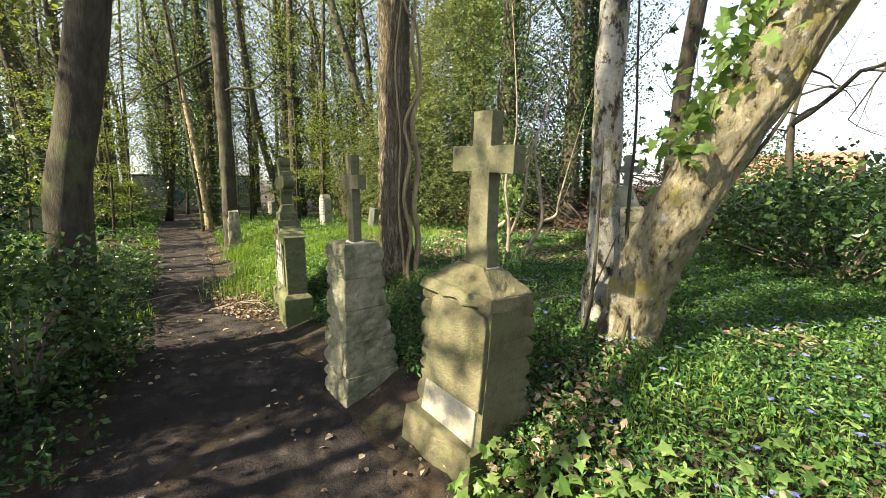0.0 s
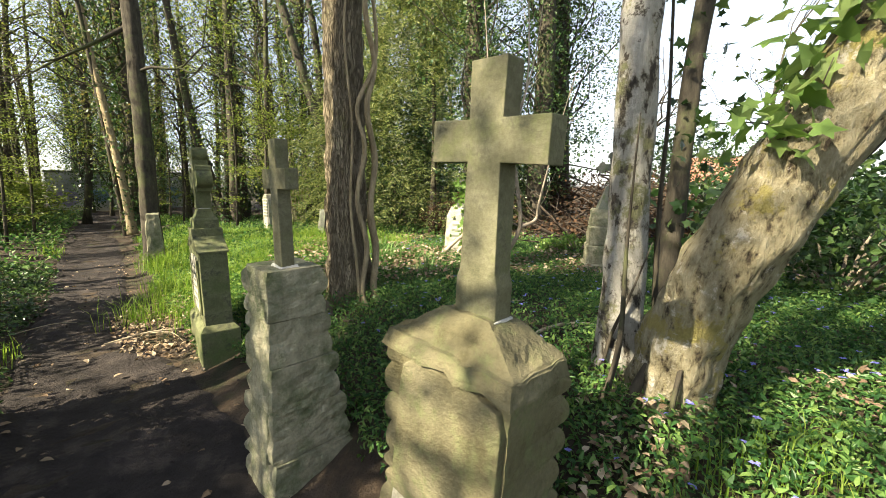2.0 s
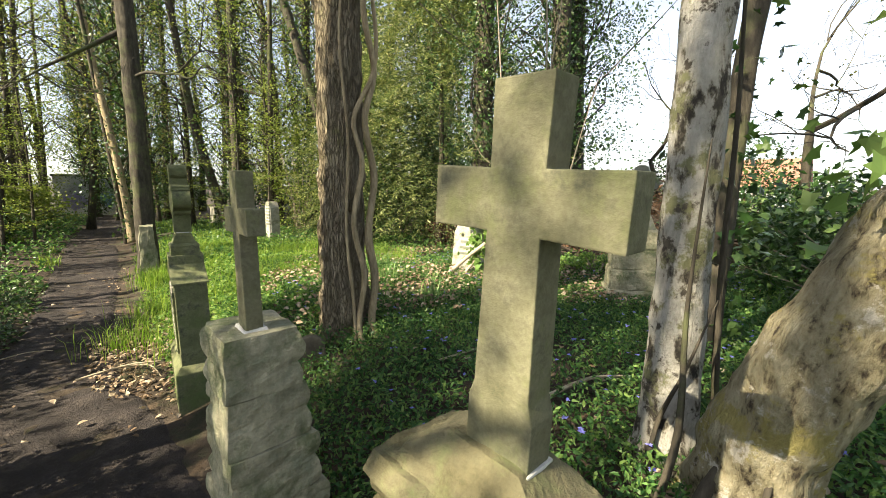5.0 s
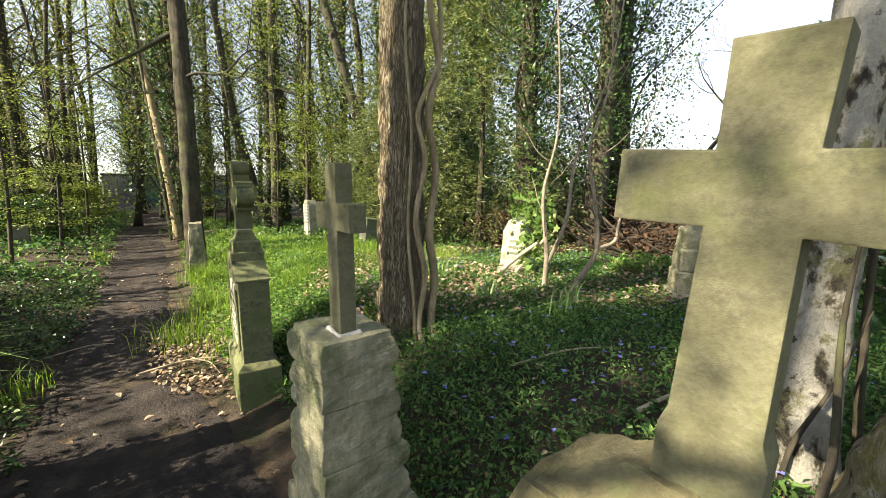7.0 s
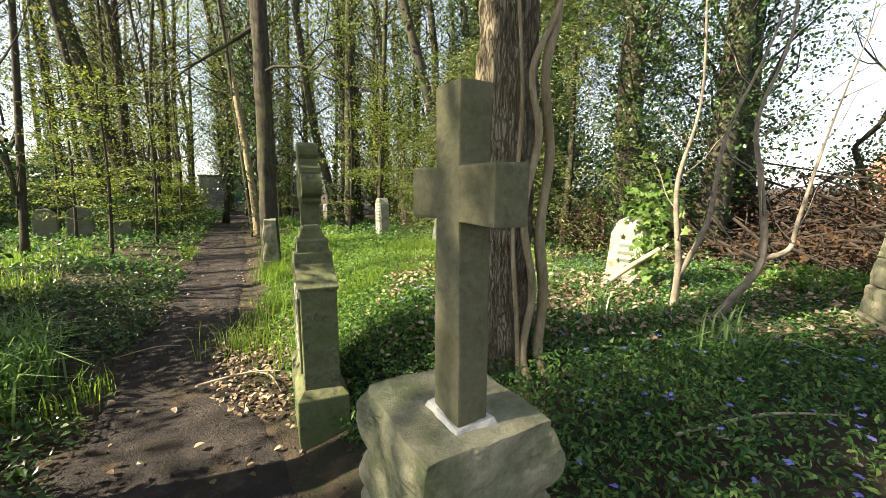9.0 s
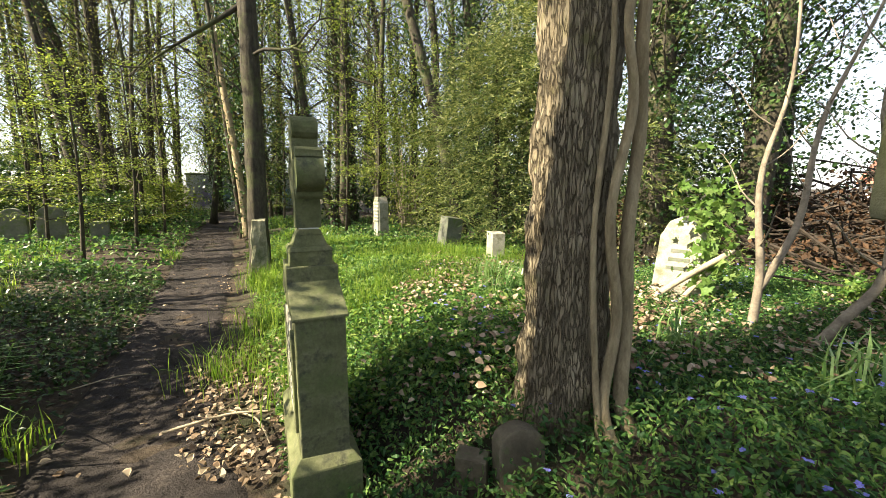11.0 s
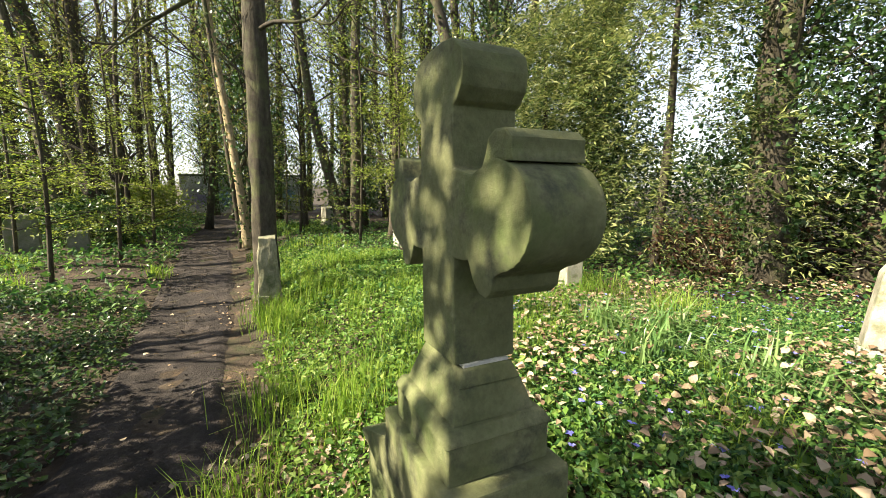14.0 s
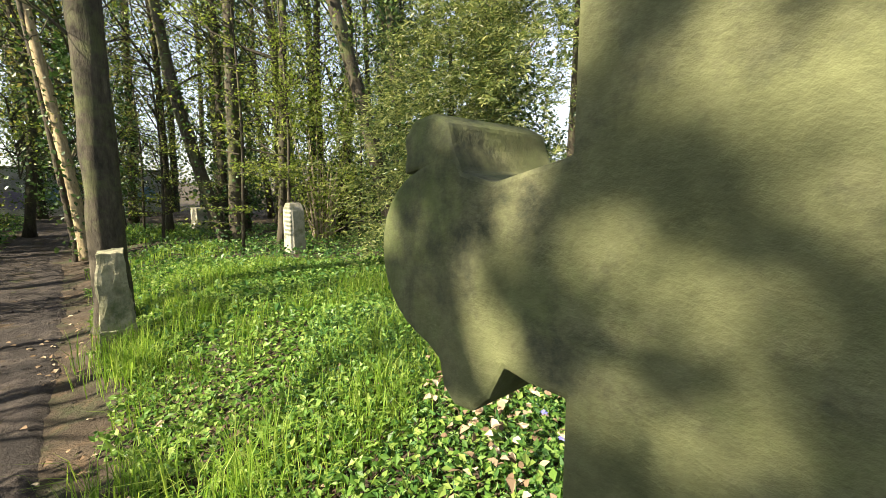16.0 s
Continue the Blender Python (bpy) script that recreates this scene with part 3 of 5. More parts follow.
def headstone(x, y, deg, w, h, d, material, label, lean=0.0, top="round", name="headstone"):
    t = thing(name, facing(x, y, on_ground(x, y, 0.06), deg, lean, 0), label, "gravestone")
    bm = bmesh.new()
    if top == "round":
        prof = [(-w / 2, 0), (w / 2, 0), (w / 2, h * 0.7)] + [(w / 2 * math.cos(radians(a)), h * 0.7 + h * 0.3 * math.sin(radians(a))) for a in range(15, 180, 15)] + [(-w / 2, h * 0.7)]
    elif top == "point":
        prof = [(-w / 2, 0), (w / 2, 0), (w / 2 * 0.9, h * 0.86), (w * 0.2, h), (-w * 0.2, h), (-w / 2 * 0.9, h * 0.86)]
    else:
        prof = [(-w / 2, 0), (w / 2, 0), (w / 2 * 0.94, h * 0.98), (-w / 2 * 0.94, h)]
    extrude_profile(bm, prof, -d / 2, d / 2)
    soften(bm, 0.012)
    part("slab", bm, material, t)
    return t


def broken_stele():
    t = thing("broken_gravestone", facing(-4.50, 8.60, -0.04, -60, 0, 3), "broken rough grey grave pillar leaning beside a tree", "gravestone")
    bm = bmesh.new()
    ubox(bm, 0.35, 0.30, -0.1, 0.30, 0.31, 0.26)
    roughen(bm, 0.03, 6, 6, 21)
    part("base_block", bm, M_ROCK, t)
    bm = bmesh.new()
    ubox(bm, 0.29, 0.24, 0.28, 1.0, 0.22, 0.18)
    roughen(bm, 0.035, 6, 7, 22)
    part("pillar", bm, M_ROCK, t)


broken_stele()
tablet = headstone(-3.73, 12.75, -50, 0.42, 1.05, 0.24, M_PALE, "pale tapered gravestone with rows of dark lettering", top="point")
for k in range(7):
    bm = bmesh.new()
    ubox(bm, 0.30 - 0.03 * (k % 3), 0.012, 0.42 + 0.085 * k, 0.46 + 0.085 * k, cy=-0.121)
    part("inscription_line", bm, M_SLAB, tablet, "dark row of worn lettering")
headstone(-0.86, 8.75, -70, 0.27, 0.52, 0.2, M_PALE, "small white gravestone in long grass by the yew", top="flat")
def finial_gravestone(x, y, deg):
    """A stacked rough pedestal that carries a small cross with cusped arms."""
    t = thing("finial_gravestone", facing(x, y, on_ground(x, y, 0.08), deg), "dark rough-block gravestone with a cusped cross on the bank", "gravestone")
    z = 0.0
    for i, (w, d, h) in enumerate(((0.62, 0.50, 0.24), (0.54, 0.42, 0.22), (0.50, 0.38, 0.22), (0.46, 0.34, 0.20))):
        bm = bmesh.new()
        ubox(bm, w, d, z - 0.01, z + h, w * 0.96, d * 0.95)
        soften(bm, 0.02, 1)
        roughen(bm, 0.018, 8, 4, 40 + i)
        part("rough_block", bm, M_ROCK, t)
        z += h
    bm = bmesh.new()
    ubox(bm, 0.34, 0.26, z - 0.01, z + 0.27, 0.14, 0.11)
    soften(bm, 0.01)
    part("cap", bm, M_SLAB, t)
    z += 0.26
    bm = bmesh.new()
    half = [(0.045, 0.0), (0.04, 0.18), (0.10, 0.185), (0.12, 0.155), (0.16, 0.17), (0.17, 0.20), (0.205, 0.225), (0.17, 0.25), (0.16, 0.28), (0.12, 0.295), (0.10, 0.265), (0.045, 0.27), (0.05, 0.33), (0.075, 0.345), (0.065, 0.385), (0.03, 0.41)]
    extrude_profile(bm, half + [(-a, b) for a, b in half[::-1]], -0.04, 0.04)
    soften(bm, 0.004)
    part("cross", bm, M_SLAB, t, "dark cusped stone cross").matrix_basis = pose(0, 0, z)


finial_gravestone(2.45, 5.4, -20)
headstone(-0.78, 4.40, 20, 0.21, 0.27, 0.1, M_BROWN, "small rounded marker at the foot of a tree", lean=-8)
headstone(-0.98, 4.44, -10, 0.15, 0.19, 0.09, M_BROWN, "low broken marker at the foot of a tree", lean=6, top="flat")
headstone(-7.9, 18.8, -50, 0.6, 0.75, 0.4, M_PALE, "far pale block gravestone in the grass", top="flat")
headstone(-11.9, 11.6, 40, 0.55, 1.0, 0.2, M_SLAB, "dark headstone among thin trunks")
headstone(-12.75, 11.4, 40, 0.5, 0.95, 0.2, M_SLAB, "dark headstone among thin trunks")
headstone(-11.0, 12.0, 40, 0.4, 0.6, 0.2, M_SLAB, "low dark headstone among thin trunks", top="flat")
headstone(-1.75, 10.2, -60, 0.4, 0.7, 0.3, M_SLAB, "dark leaning gravestone under the yew", lean=-8, top="flat")


def ivy_stone():
    x, y = 0.83, 6.72
    t = thing("ivy_gravestone", facing(x, y, on_ground(x, y, 0.1), -35), "pale gravestone half covered in sunlit ivy", "gravestone")
    bm = bmesh.new()
    ubox(bm, 0.50, 0.34, 0, 0.24, 0.46, 0.30)
    soften(bm, 0.02)
    part("base", bm, M_PALE, t)
    bm = bmesh.new()
    extrude_profile(bm, [(-0.21, 0.235), (0.21, 0.235), (0.17, 0.72), (0.10, 0.86), (0.0, 0.91), (-0.10, 0.86), (-0.17, 0.72)], -0.11, 0.11)
    soften(bm, 0.015)
    sb = part("slab", bm, M_PALE, t)
    for k in range(3):
        bm = bmesh.new()
        ubox(bm, 0.20 - 0.03 * k, 0.006, 0.42 + 0.08 * k, 0.45 + 0.08 * k, cy=-0.112)
        part("inscription_line", bm, M_SLAB, sb, "worn illegible row of lettering")
    p = np.concatenate([RNG.normal(size=(260, 3)) * (0.15, 0.13, 0.22) + (0.16, 0.06, 0.95), RNG.normal(size=(160, 3)) * (0.10, 0.06, 0.25) + (0.26, -0.2, 0.55)])
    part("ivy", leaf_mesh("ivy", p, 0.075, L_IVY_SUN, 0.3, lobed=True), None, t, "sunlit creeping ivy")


ivy_stone()
for a, b, r in (((0.30, 6.66, 0.22), (0.98, 6.30, 0.95), 0.034), ((0.52, 6.45, 0.2), (1.1, 6.42, 0.98), 0.026)):
    bm = bmesh.new()
    tube(bm, spline((a, (np.array(a) + b) / 2 + (0, 0, 0.04), b), 8), np.linspace(r, r * 0.7, 8), 8, 0.2)
    tagged(part("fallen_branch", bm, M_CUT, smooth=True), "bleached dead branch leaning on a gravestone", "branch")

# ---- trees ----
def trunk_bm(pts, r0, r1, n=26, seg=18, flare=1.5, wob=0.14, seed=0, furrow=0.0):
    bm = bmesh.new()
    P = spline(pts, n)
    base = P[0].z
    rr = [(r0 + (r1 - r0) * i / (n - 1)) * (1 + (flare - 1) * math.exp(-(p.z - base) / 0.22)) for i, p in enumerate(P)]
    tube(bm, P, rr, seg, wob, seed=seed, furrow=furrow)
    return bm


def near_tree(name, pts, r0, r1, material, label, flare=1.5, category="tree", seed=0, seg=20, n=40, furrow=0.0):
    """A tree close by: base at the first point, all in world places."""
    x, y, _ = pts[0]
    t = thing(name, pose(x, y, on_ground(x, y)), label, category)
    loc = [(p[0] - x, p[1] - y, p[2] - on_ground(x, y)) for p in pts]
    part("trunk", trunk_bm(loc, r0, r1, n, seg, flare, seed=seed, furrow=furrow), material, t, smooth=True)
    return t, loc


def canopy(rng, z0, z1, radius, clumps, per, spread, flat=0.5):
    """Leaf places of a crown: clumps scattered along limbs in an uneven outline."""
    z = rng.uniform(z0, z1, clumps)
    f = (z - z0) / (z1 - z0)
    r = radius * (0.55 + 0.6 * np.sin(np.pi * np.clip(f, 0, 1)) ** 0.7) * np.sqrt(rng.uniform(0.03, 1, clumps)) * rng.uniform(0.6, 1.2, clumps)
    a = rng.uniform(0, 2 * math.pi, clumps)
    c = np.stack([r * np.cos(a), r * np.sin(a), z], axis=1)
    p = np.repeat(c, per, axis=0)
    return p + rng.normal(size=p.shape) * (spread, spread, spread * flat), c


def branches(rng, bm, centres, count, r=0.03):
    for c in centres[rng.permutation(len(centres))[:count]]:
        root = (0, 0, max(c[2] - rng.uniform(0.5, 1.8), 0.4))
        mid = (np.array(root) + c) / 2 + rng.normal(size=3) * 0.15
        tube(bm, spline((root, mid, c), 5), np.linspace(r, 0.006, 5), 5, cap=False)


def wood_tree(name, seed, height, r0, crown, label, ivy=False, lean=0.0):
    """A background tree to be copied: bent trunk, limbs, leaf crown and, where ivied, a leafy sleeve."""
    rng = np.random.default_rng(seed)
    t = thing(name, pose(0, 0, -200), label, "tree", "woodland trees")
    top = (lean * height + rng.normal() * 0.3, rng.normal() * 0.3, height)
    pts = [(0, 0, -0.1), (lean * height * 0.3 + rng.normal() * 0.15, rng.normal() * 0.15, height * 0.35), (lean * height * 0.65 + rng.normal() * 0.2, rng.normal() * 0.2, height * 0.7), top]
    part("trunk", trunk_bm(pts, r0, r0 * 0.25, 18, 10, 1.4, 0.12, seed), M_BARK2, t, smooth=True)
    mat, z0, z1, rad, clumps, per, spread, size = crown
    p, c = canopy(rng, z0, z1, rad, clumps, per, spread)
    p[:, 0] += lean * p[:, 2]
    for _ in range(5):
        bm = bmesh.new()
        branches(rng, bm, c, 1, 0.05)
        part("limb", bm, M_BARK2, t)
    bm = bmesh.new()
    branches(rng, bm, c, 40, 0.022)
    tagged(part("branchwork", bm, M_BARK2, t), kind="stuff")
    part("crown", leaf_mesh("crown", p, size, mat, 0.35, rng=rng), None, t)
    if ivy:
        n = 4200 if name == "ivy_clad_tree" and r0 > 0.22 else 5600
        z = rng.uniform(0.2, height * 0.75, n)
        k = 1 + 0.9 * np.sin(z * 1.3 + seed) + 0.7 * np.sin(z * 3.1 + 2 * seed)
        a = rng.uniform(0, 2 * math.pi, n)
        r = r0 + np.abs(rng.normal(size=n)) * 0.30 * np.clip(k, 0.10, 2.6)
        q = np.stack([r * np.cos(a) + lean * z, r * np.sin(a), z], axis=1)
        part("ivy", leaf_mesh("ivy", q, 0.065 if r0 > 0.22 else 0.09, L_IVY, 0.3, 0.45, rng=rng), None, t, "dark glossy climbing ivy")
    return t


PROTO = {
    "ivy_a": wood_tree("ivy_clad_tree", 11, 15, 0.20, (L_DULL, 3.0, 15, 2.4, 150, 14, 0.28, 0.10), "tall slim tree sheathed in dark ivy", True),
    "ivy_b": wood_tree("ivy_clad_tree", 12, 14, 0.17, (L_IVY, 2.2, 13, 1.5, 190, 30, 0.27, 0.085), "tall slim tree sheathed in dark ivy", True, 0.03),
    "ivy_near": wood_tree("ivy_clad_tree", 17, 12, 0.24, (L_IVY, 2.0, 11, 1.5, 330, 42, 0.22, 0.055), "stout sunlit trunk hung with glossy ivy", True, 0.02),
    "spring": wood_tree("spring_tree", 13, 13, 0.11, (L_SPRING, 1.6, 12, 2.3, 230, 18, 0.26, 0.085), "slender tree with fresh yellow-green leaves", False, 0.02),
    "spring_b": wood_tree("spring_tree", 14, 15, 0.15, (L_SPRING, 3.0, 14, 2.8, 240, 17, 0.30, 0.09), "slender tree with fresh yellow-green leaves", False, -0.03),
    "bare": wood_tree("budding_tree", 15, 16, 0.14, (L_DULL, 3.5, 15, 2.6, 200, 10, 0.34, 0.075), "tall thin tree just coming into bud", False, -0.02),
    "slim": wood_tree("budding_tree", 16, 14, 0.075, (L_DULL, 2.0, 13, 1.5, 120, 10, 0.3, 0.075), "thin grey sapling trunk just in bud", False, 0.04),
}


def plant(kind, x, y, turn, scale=1.0):
    return copy_thing(PROTO[kind], Matrix.Translation((x, y, on_ground(x, y, 0.02))) @ Matrix.Rotation(radians(turn), 4, "Z") @ Matrix.Scale(scale, 4))


WOOD = (
    # first four: out of view, added to shade the path and first cross
    ("spring", -4.1, 0.7, 40), ("slim", -5.2, -0.3, 0), ("spring_b", -7.2, -2.0, 70), ("ivy_a", -7.8, -0.4, 30), ("spring_b", -7.0, 24.0, 15), ("spring", -9.8, 16.6, 75), ("spring_b", -12.6, 18.4, 135),
    ("spring", -14.2, 17.2, 15), ("spring_b", -16.6, 20.6, 255), ("spring", -17.6, 22.6, 35), ("spring_b", -19.4, 24.6, 95), ("ivy_b", -15.6, 27.6, 155), ("ivy_a", -22.6, 23.4, 15),
    ("spring", -20.2, 18.2, 215), ("ivy_a", -24.4, 15.0, 275), 
    ("spring", -2.2, 18.2, 200), ("spring_b", -0.2, 17.6, 300), ("spring", 1.4, 16.8, 20), ("spring_b", -5.6, 19.6, 60), ("spring", -8.0, 17.0, 100),
    ("ivy_b", -25.8, 25.0, 60), ("ivy_a", -22.0, 31.0, 20), ("ivy_b", -10.0, 31.5, 80), ("spring_b", -17.0, 32.0, 200), ("ivy_b", -4.0, 31.0, 110), ("ivy_a", 1.0, 31.0, 10), ("spring_b", -27.5, 19.0, 20), ("ivy_a", -28.0, 30.0, 20),
    ("ivy_a", -8.6, 14.9, 20), ("slim", -8.3, 13.9, 200), ("ivy_b", -17.0, 25.0, 50), ("bare", -6.6, 17.2, 140), ("ivy_a", -6.2, 17.6, 300),
    ("spring", -4.4, 14.6, 10), ("spring_b", -3.2, 16.5, 80), ("ivy_b", -1.5, 16.0, 200), ("ivy_a", 0.8, 14.2, 120), ("ivy_near", 2.82, 9.3, 30), ("ivy_near", 1.52, 9.15, 200),
    ("ivy_near", 3.9, 10.4, 260), 
    ("bare", -13.4, 14.9, 10), ("bare", -13.0, 14.2, 170), ("slim", -11.7, 13.8, 60), ("slim", -12.2, 14.6, 280), ("bare", -16.7, 16.2, 90), ("slim", -15.2, 15.4, 0),
    ("ivy_a", -20.5, 20.5, 200), ("spring", -18.5, 17.4, 310), ("ivy_b", -22.0, 16.0, 100), ("bare", -21.0, 25.5, 20),
    ("ivy_b", -11.4, 21.5, 10), ("ivy_a", -9.0, 23.6, 130), ("spring_b", -11.0, 26.6, 210), ("ivy_a", -5.0, 22.6, 50), ("ivy_b", -2.0, 21.5, 300), ("spring", -7.4, 21.0, 160),
    ("ivy_a", 1.8, 19.6, 170), ("bare", -4.0, 19.0, 250), ("slim", -10.2, 18.8, 110), ("slim", -14.4, 22.6, 330), ("ivy_a", -13.2, 28.6, 30), ("ivy_b", -7.0, 28.4, 260), ("ivy_a", -1.0, 27.0, 340), ("spring_b", 3.0, 25.5, 40),
    ("ivy_b", -19.5, 30.0, 60), ("ivy_a", -24.0, 28.0, 190), ("bare", -25.0, 21.0, 270), ("ivy_b", -17.4, 12.6, 40), ("ivy_b", -20.4, 13.6, 150), ("ivy_b", -23.4, 20.2, 10), ("ivy_b", -14.6, 24.6, 310), ("ivy_b", -18.4, 27.4, 230),
    ("slim", -10.2, 9.0, 30), ("slim", -10.4, 6.6, 10), ("bare", -13.8, 8.6, 140), ("slim", -8.2, 6.0, 60), 
    # slim (-7.2, -0.7) and ivy_a (-9.2, -0.9): unseen, added for shade too
    ("slim", -9.4, 3.2, 20), ("slim", -7.2, -0.7, 210), ("bare", -14.0, -3.0, 330), ("slim", -13.0, 4.0, 0), ("ivy_a", -9.2, -0.9, 10),
    ("ivy_b", 3.0, -6.0, 20), ("ivy_a", -3.0, -7.0, 120), ("spring", 8.0, -4.0, 60), ("bare", 9.5, 4.0, 200),
)
for kind, x, y, turn in WOOD:
    plant(kind, x, y, turn, 0.92 + 0.16 * ((x * 7.3 + y * 3.1) % 1))
for t in PROTO.values():
    for o in (*t.children_recursive, t):
        bpy.data.objects.remove(o)

# vine tree
vt, _ = near_tree("furrowed_tree", [(-0.56, 4.76, 0.30), (-0.56, 4.76, 2.0), (-0.52, 4.8, 4.5), (-0.4, 4.85, 9), (-0.4, 4.9, 14)], 0.19, 0.13, M_BARK, "straight deeply furrowed trunk wound with woody vines", 1.35, seed=3, n=300, seg=130, furrow=0.24)
for pts, r in ((((0.33, -0.26, -0.08), (0.24, -0.16, 0.08), (0.265, -0.06, 0.45), (0.225, -0.12, 0.85), (0.27, -0.03, 1.3), (0.215, -0.14, 1.75), (0.29, -0.04, 2.15), (0.22, -0.12, 2.6), (0.26, 0.02, 3.4), (0.1, -0.22, 5.0), (0.12, -0.16, 9)), 0.030),
               (((0.20, -0.34, -0.08), (0.14, -0.23, 0.12), (0.19, -0.17, 0.5), (0.12, -0.22, 0.95), (0.19, -0.17, 1.4), (0.14, -0.21, 1.75), (0.30, -0.05, 2.2), (0.27, -0.05, 2.8), (0.10, -0.19, 3.6), (0.15, -0.14, 9)), 0.022),
               (((0.12, -0.30, -0.05), (0.10, -0.21, 0.3), (0.06, -0.215, 0.9), (0.09, -0.205, 1.6), (0.05, -0.21, 2.4), (0.14, -0.17, 3.4), (0.1, -0.18, 6)), 0.013)):
    bm = bmesh.new()
    tube(bm, spline(pts, 50), np.linspace(r * 1.2, r * 0.6, 50), 8, 0.25)
    part("vine", bm, M_VINE, vt, "pale woody vine stem", True)
# stump tree
near_tree("grey_trunk_tree", [(-4.90, 9.22, 0.0), (-4.88, 9.22, 1.5), (-4.86, 9.24, 4), (-4.9, 9.3, 9), (-4.9, 9.4, 14)], 0.165, 0.12, M_BARK2, "straight grey-brown trunk beside the path", 1.25, seed=5, n=90, seg=48, furrow=0.07)
# near left tree
near_tree("dark_trunk_tree", [(-3.22, 3.35, 0.0), (-3.1, 3.36, 1.5), (-2.75, 3.4, 3.0), (-2.2, 3.5, 7), (-2.0, 3.6, 12)], 0.17, 0.10, M_BARK2, "dark leaning trunk rising from a shrub", 1.2, seed=6)
dk = bpy.data.objects["dark_trunk_tree"]
rng5 = np.random.default_rng(55)
# leaf clump added above the view, on the sun's line to the lobed cross
p = clumped(rng5.normal(size=(110, 3)) * (0.42, 0.26, 0.42) + (-1.0, 0.12, 3.5), 14, 0.11, rng5)
part("crown", leaf_mesh("crown", p, 0.085, L_SPRING, 0.35, rng=rng5), None, dk)
gt = bpy.data.objects["grey_trunk_tree"]
for pts, r in ((((0, 0, 4.35), (-0.5, -0.15, 4.0), (-1.1, -0.3, 3.62), (-1.75, -0.4, 3.2)), 0.05), (((0, 0, 3.5), (0.35, -0.1, 3.62), (0.9, -0.2, 3.6), (1.4, -0.3, 3.95), (1.9, -0.3, 3.85)), 0.035), (((0.9, -0.2, 3.6), (1.2, -0.3, 3.5), (1.5, -0.4, 3.7), (1.75, -0.3, 3.45)), 0.018), (((0, 0, 2.9), (-0.3, -0.2, 3.2), (-0.8, -0.3, 3.3)), 0.02)):
    bm = bmesh.new()
    q = spline(pts, 16)
    tube(bm, q, np.linspace(r, r * 0.1, 16), 7, 0.2)
    for k in range(5, 16, 2):
        a = Vector(q[k])
        d = Vector(rng5.normal(size=3)) * 0.22
        tube(bm, spline([a, a + d * 0.6 + Vector((0, 0, -0.03)), a + d * 1.1 + Vector((0, 0, 0.04)), a + d * 1.7], 7), np.linspace(max(r * 0.3, 0.005), 0.002, 7), 5)
    part("limb", bm, M_BARK2, gt, "bare crooked limb with thin twigs", True)
for nm, pts, r0, r1, m, lab in (
    ("pale_leaning_tree", [(-7.95, 13.6, 0), (-8.15, 13.65, 2), (-8.55, 13.7, 5), (-9.0, 13.8, 9)], 0.12, 0.06, M_VINE, "pale slightly leaning trunk beside the path"),
    ("dark_leaning_tree", [(-1.7, 13.5, 0.2), (-2.35, 13.5, 3), (-3.25, 13.5, 6.3), (-4.3, 13.5, 10)], 0.17, 0.1, M_BARK2, "dark trunk leaning over behind the yew"),
    ("twin_trunk_tree", [(-5.75, 14.9, 0), (-6.1, 14.9, 1.3), (-6.7, 14.9, 4), (-7.3, 15, 9)], 0.17, 0.09, M_BARK2, "leaning trunk of a forked tree among the graves"),
    ("twin_trunk_tree", [(-5.55, 15.0, 0), (-5.5, 15.0, 2), (-5.45, 15.1, 5), (-5.3, 15.1, 9)], 0.18, 0.1, M_BARK2, "upright trunk of a forked tree among the graves"),
    ("leaning_wood_tree", [(-13.9, 15.6, 0), (-14.25, 15.15, 2.5), (-14.75, 14.6, 6), (-15.25, 14.0, 10)], 0.30, 0.18, M_BARK2, "stout trunk leaning over thin undergrowth"),
    ("leaning_wood_tree", [(-12.6, 13.2, 0), (-13.0, 13.2, 2.2), (-13.6, 13.3, 5), (-14.3, 13.3, 9)], 0.14, 0.08, M_BARK2, "thin leaning trunk beside a stouter one"),
):
    t, _ = near_tree(nm, pts, r0, r1, m, lab, 1.3, seed=len(nm), n=30, seg=12)
    q = np.array(spline(_, 60))
    k = RNG.integers(2, 60, 700)
    part("ivy", leaf_mesh("ivy", q[k] + RNG.normal(size=(700, 3)) * (0.17, 0.17, 0.1), 0.09, L_IVY, 0.3, 0.45), None, t, "patchy climbing ivy")
# birch, dark companion and leaning trunk
bt, _ = near_tree("birch", [(1.17, 2.90, 0.4), (1.16, 2.89, 1.2), (1.12, 2.83, 2.3), (1.13, 2.83, 4), (1.2, 2.9, 9)], 0.112, 0.07, M_BIRCH, "birch with white and black cracked bark", 1.5, seed=7, n=120, seg=48, furrow=0.08)
near_tree("thin_dark_tree", [(2.18, 3.95, 0.4), (2.20, 3.95, 1.2), (2.27, 3.98, 2.4), (2.45, 4.05, 4), (2.7, 4.2, 8)], 0.085, 0.06, M_BARK2, "thin dark trunk behind a birch", 1.3, seed=8)
td = bpy.data.objects["thin_dark_tree"]
q = RNG.normal(size=(260, 3)) * (0.16, 0.14, 0.75) + (0.1, 0.0, 1.0)
part("ivy", leaf_mesh("ivy", q[q[:, 2] > 0], 0.075, L_IVY, 0.3, lobed=True), None, td, "dark hanging ivy")
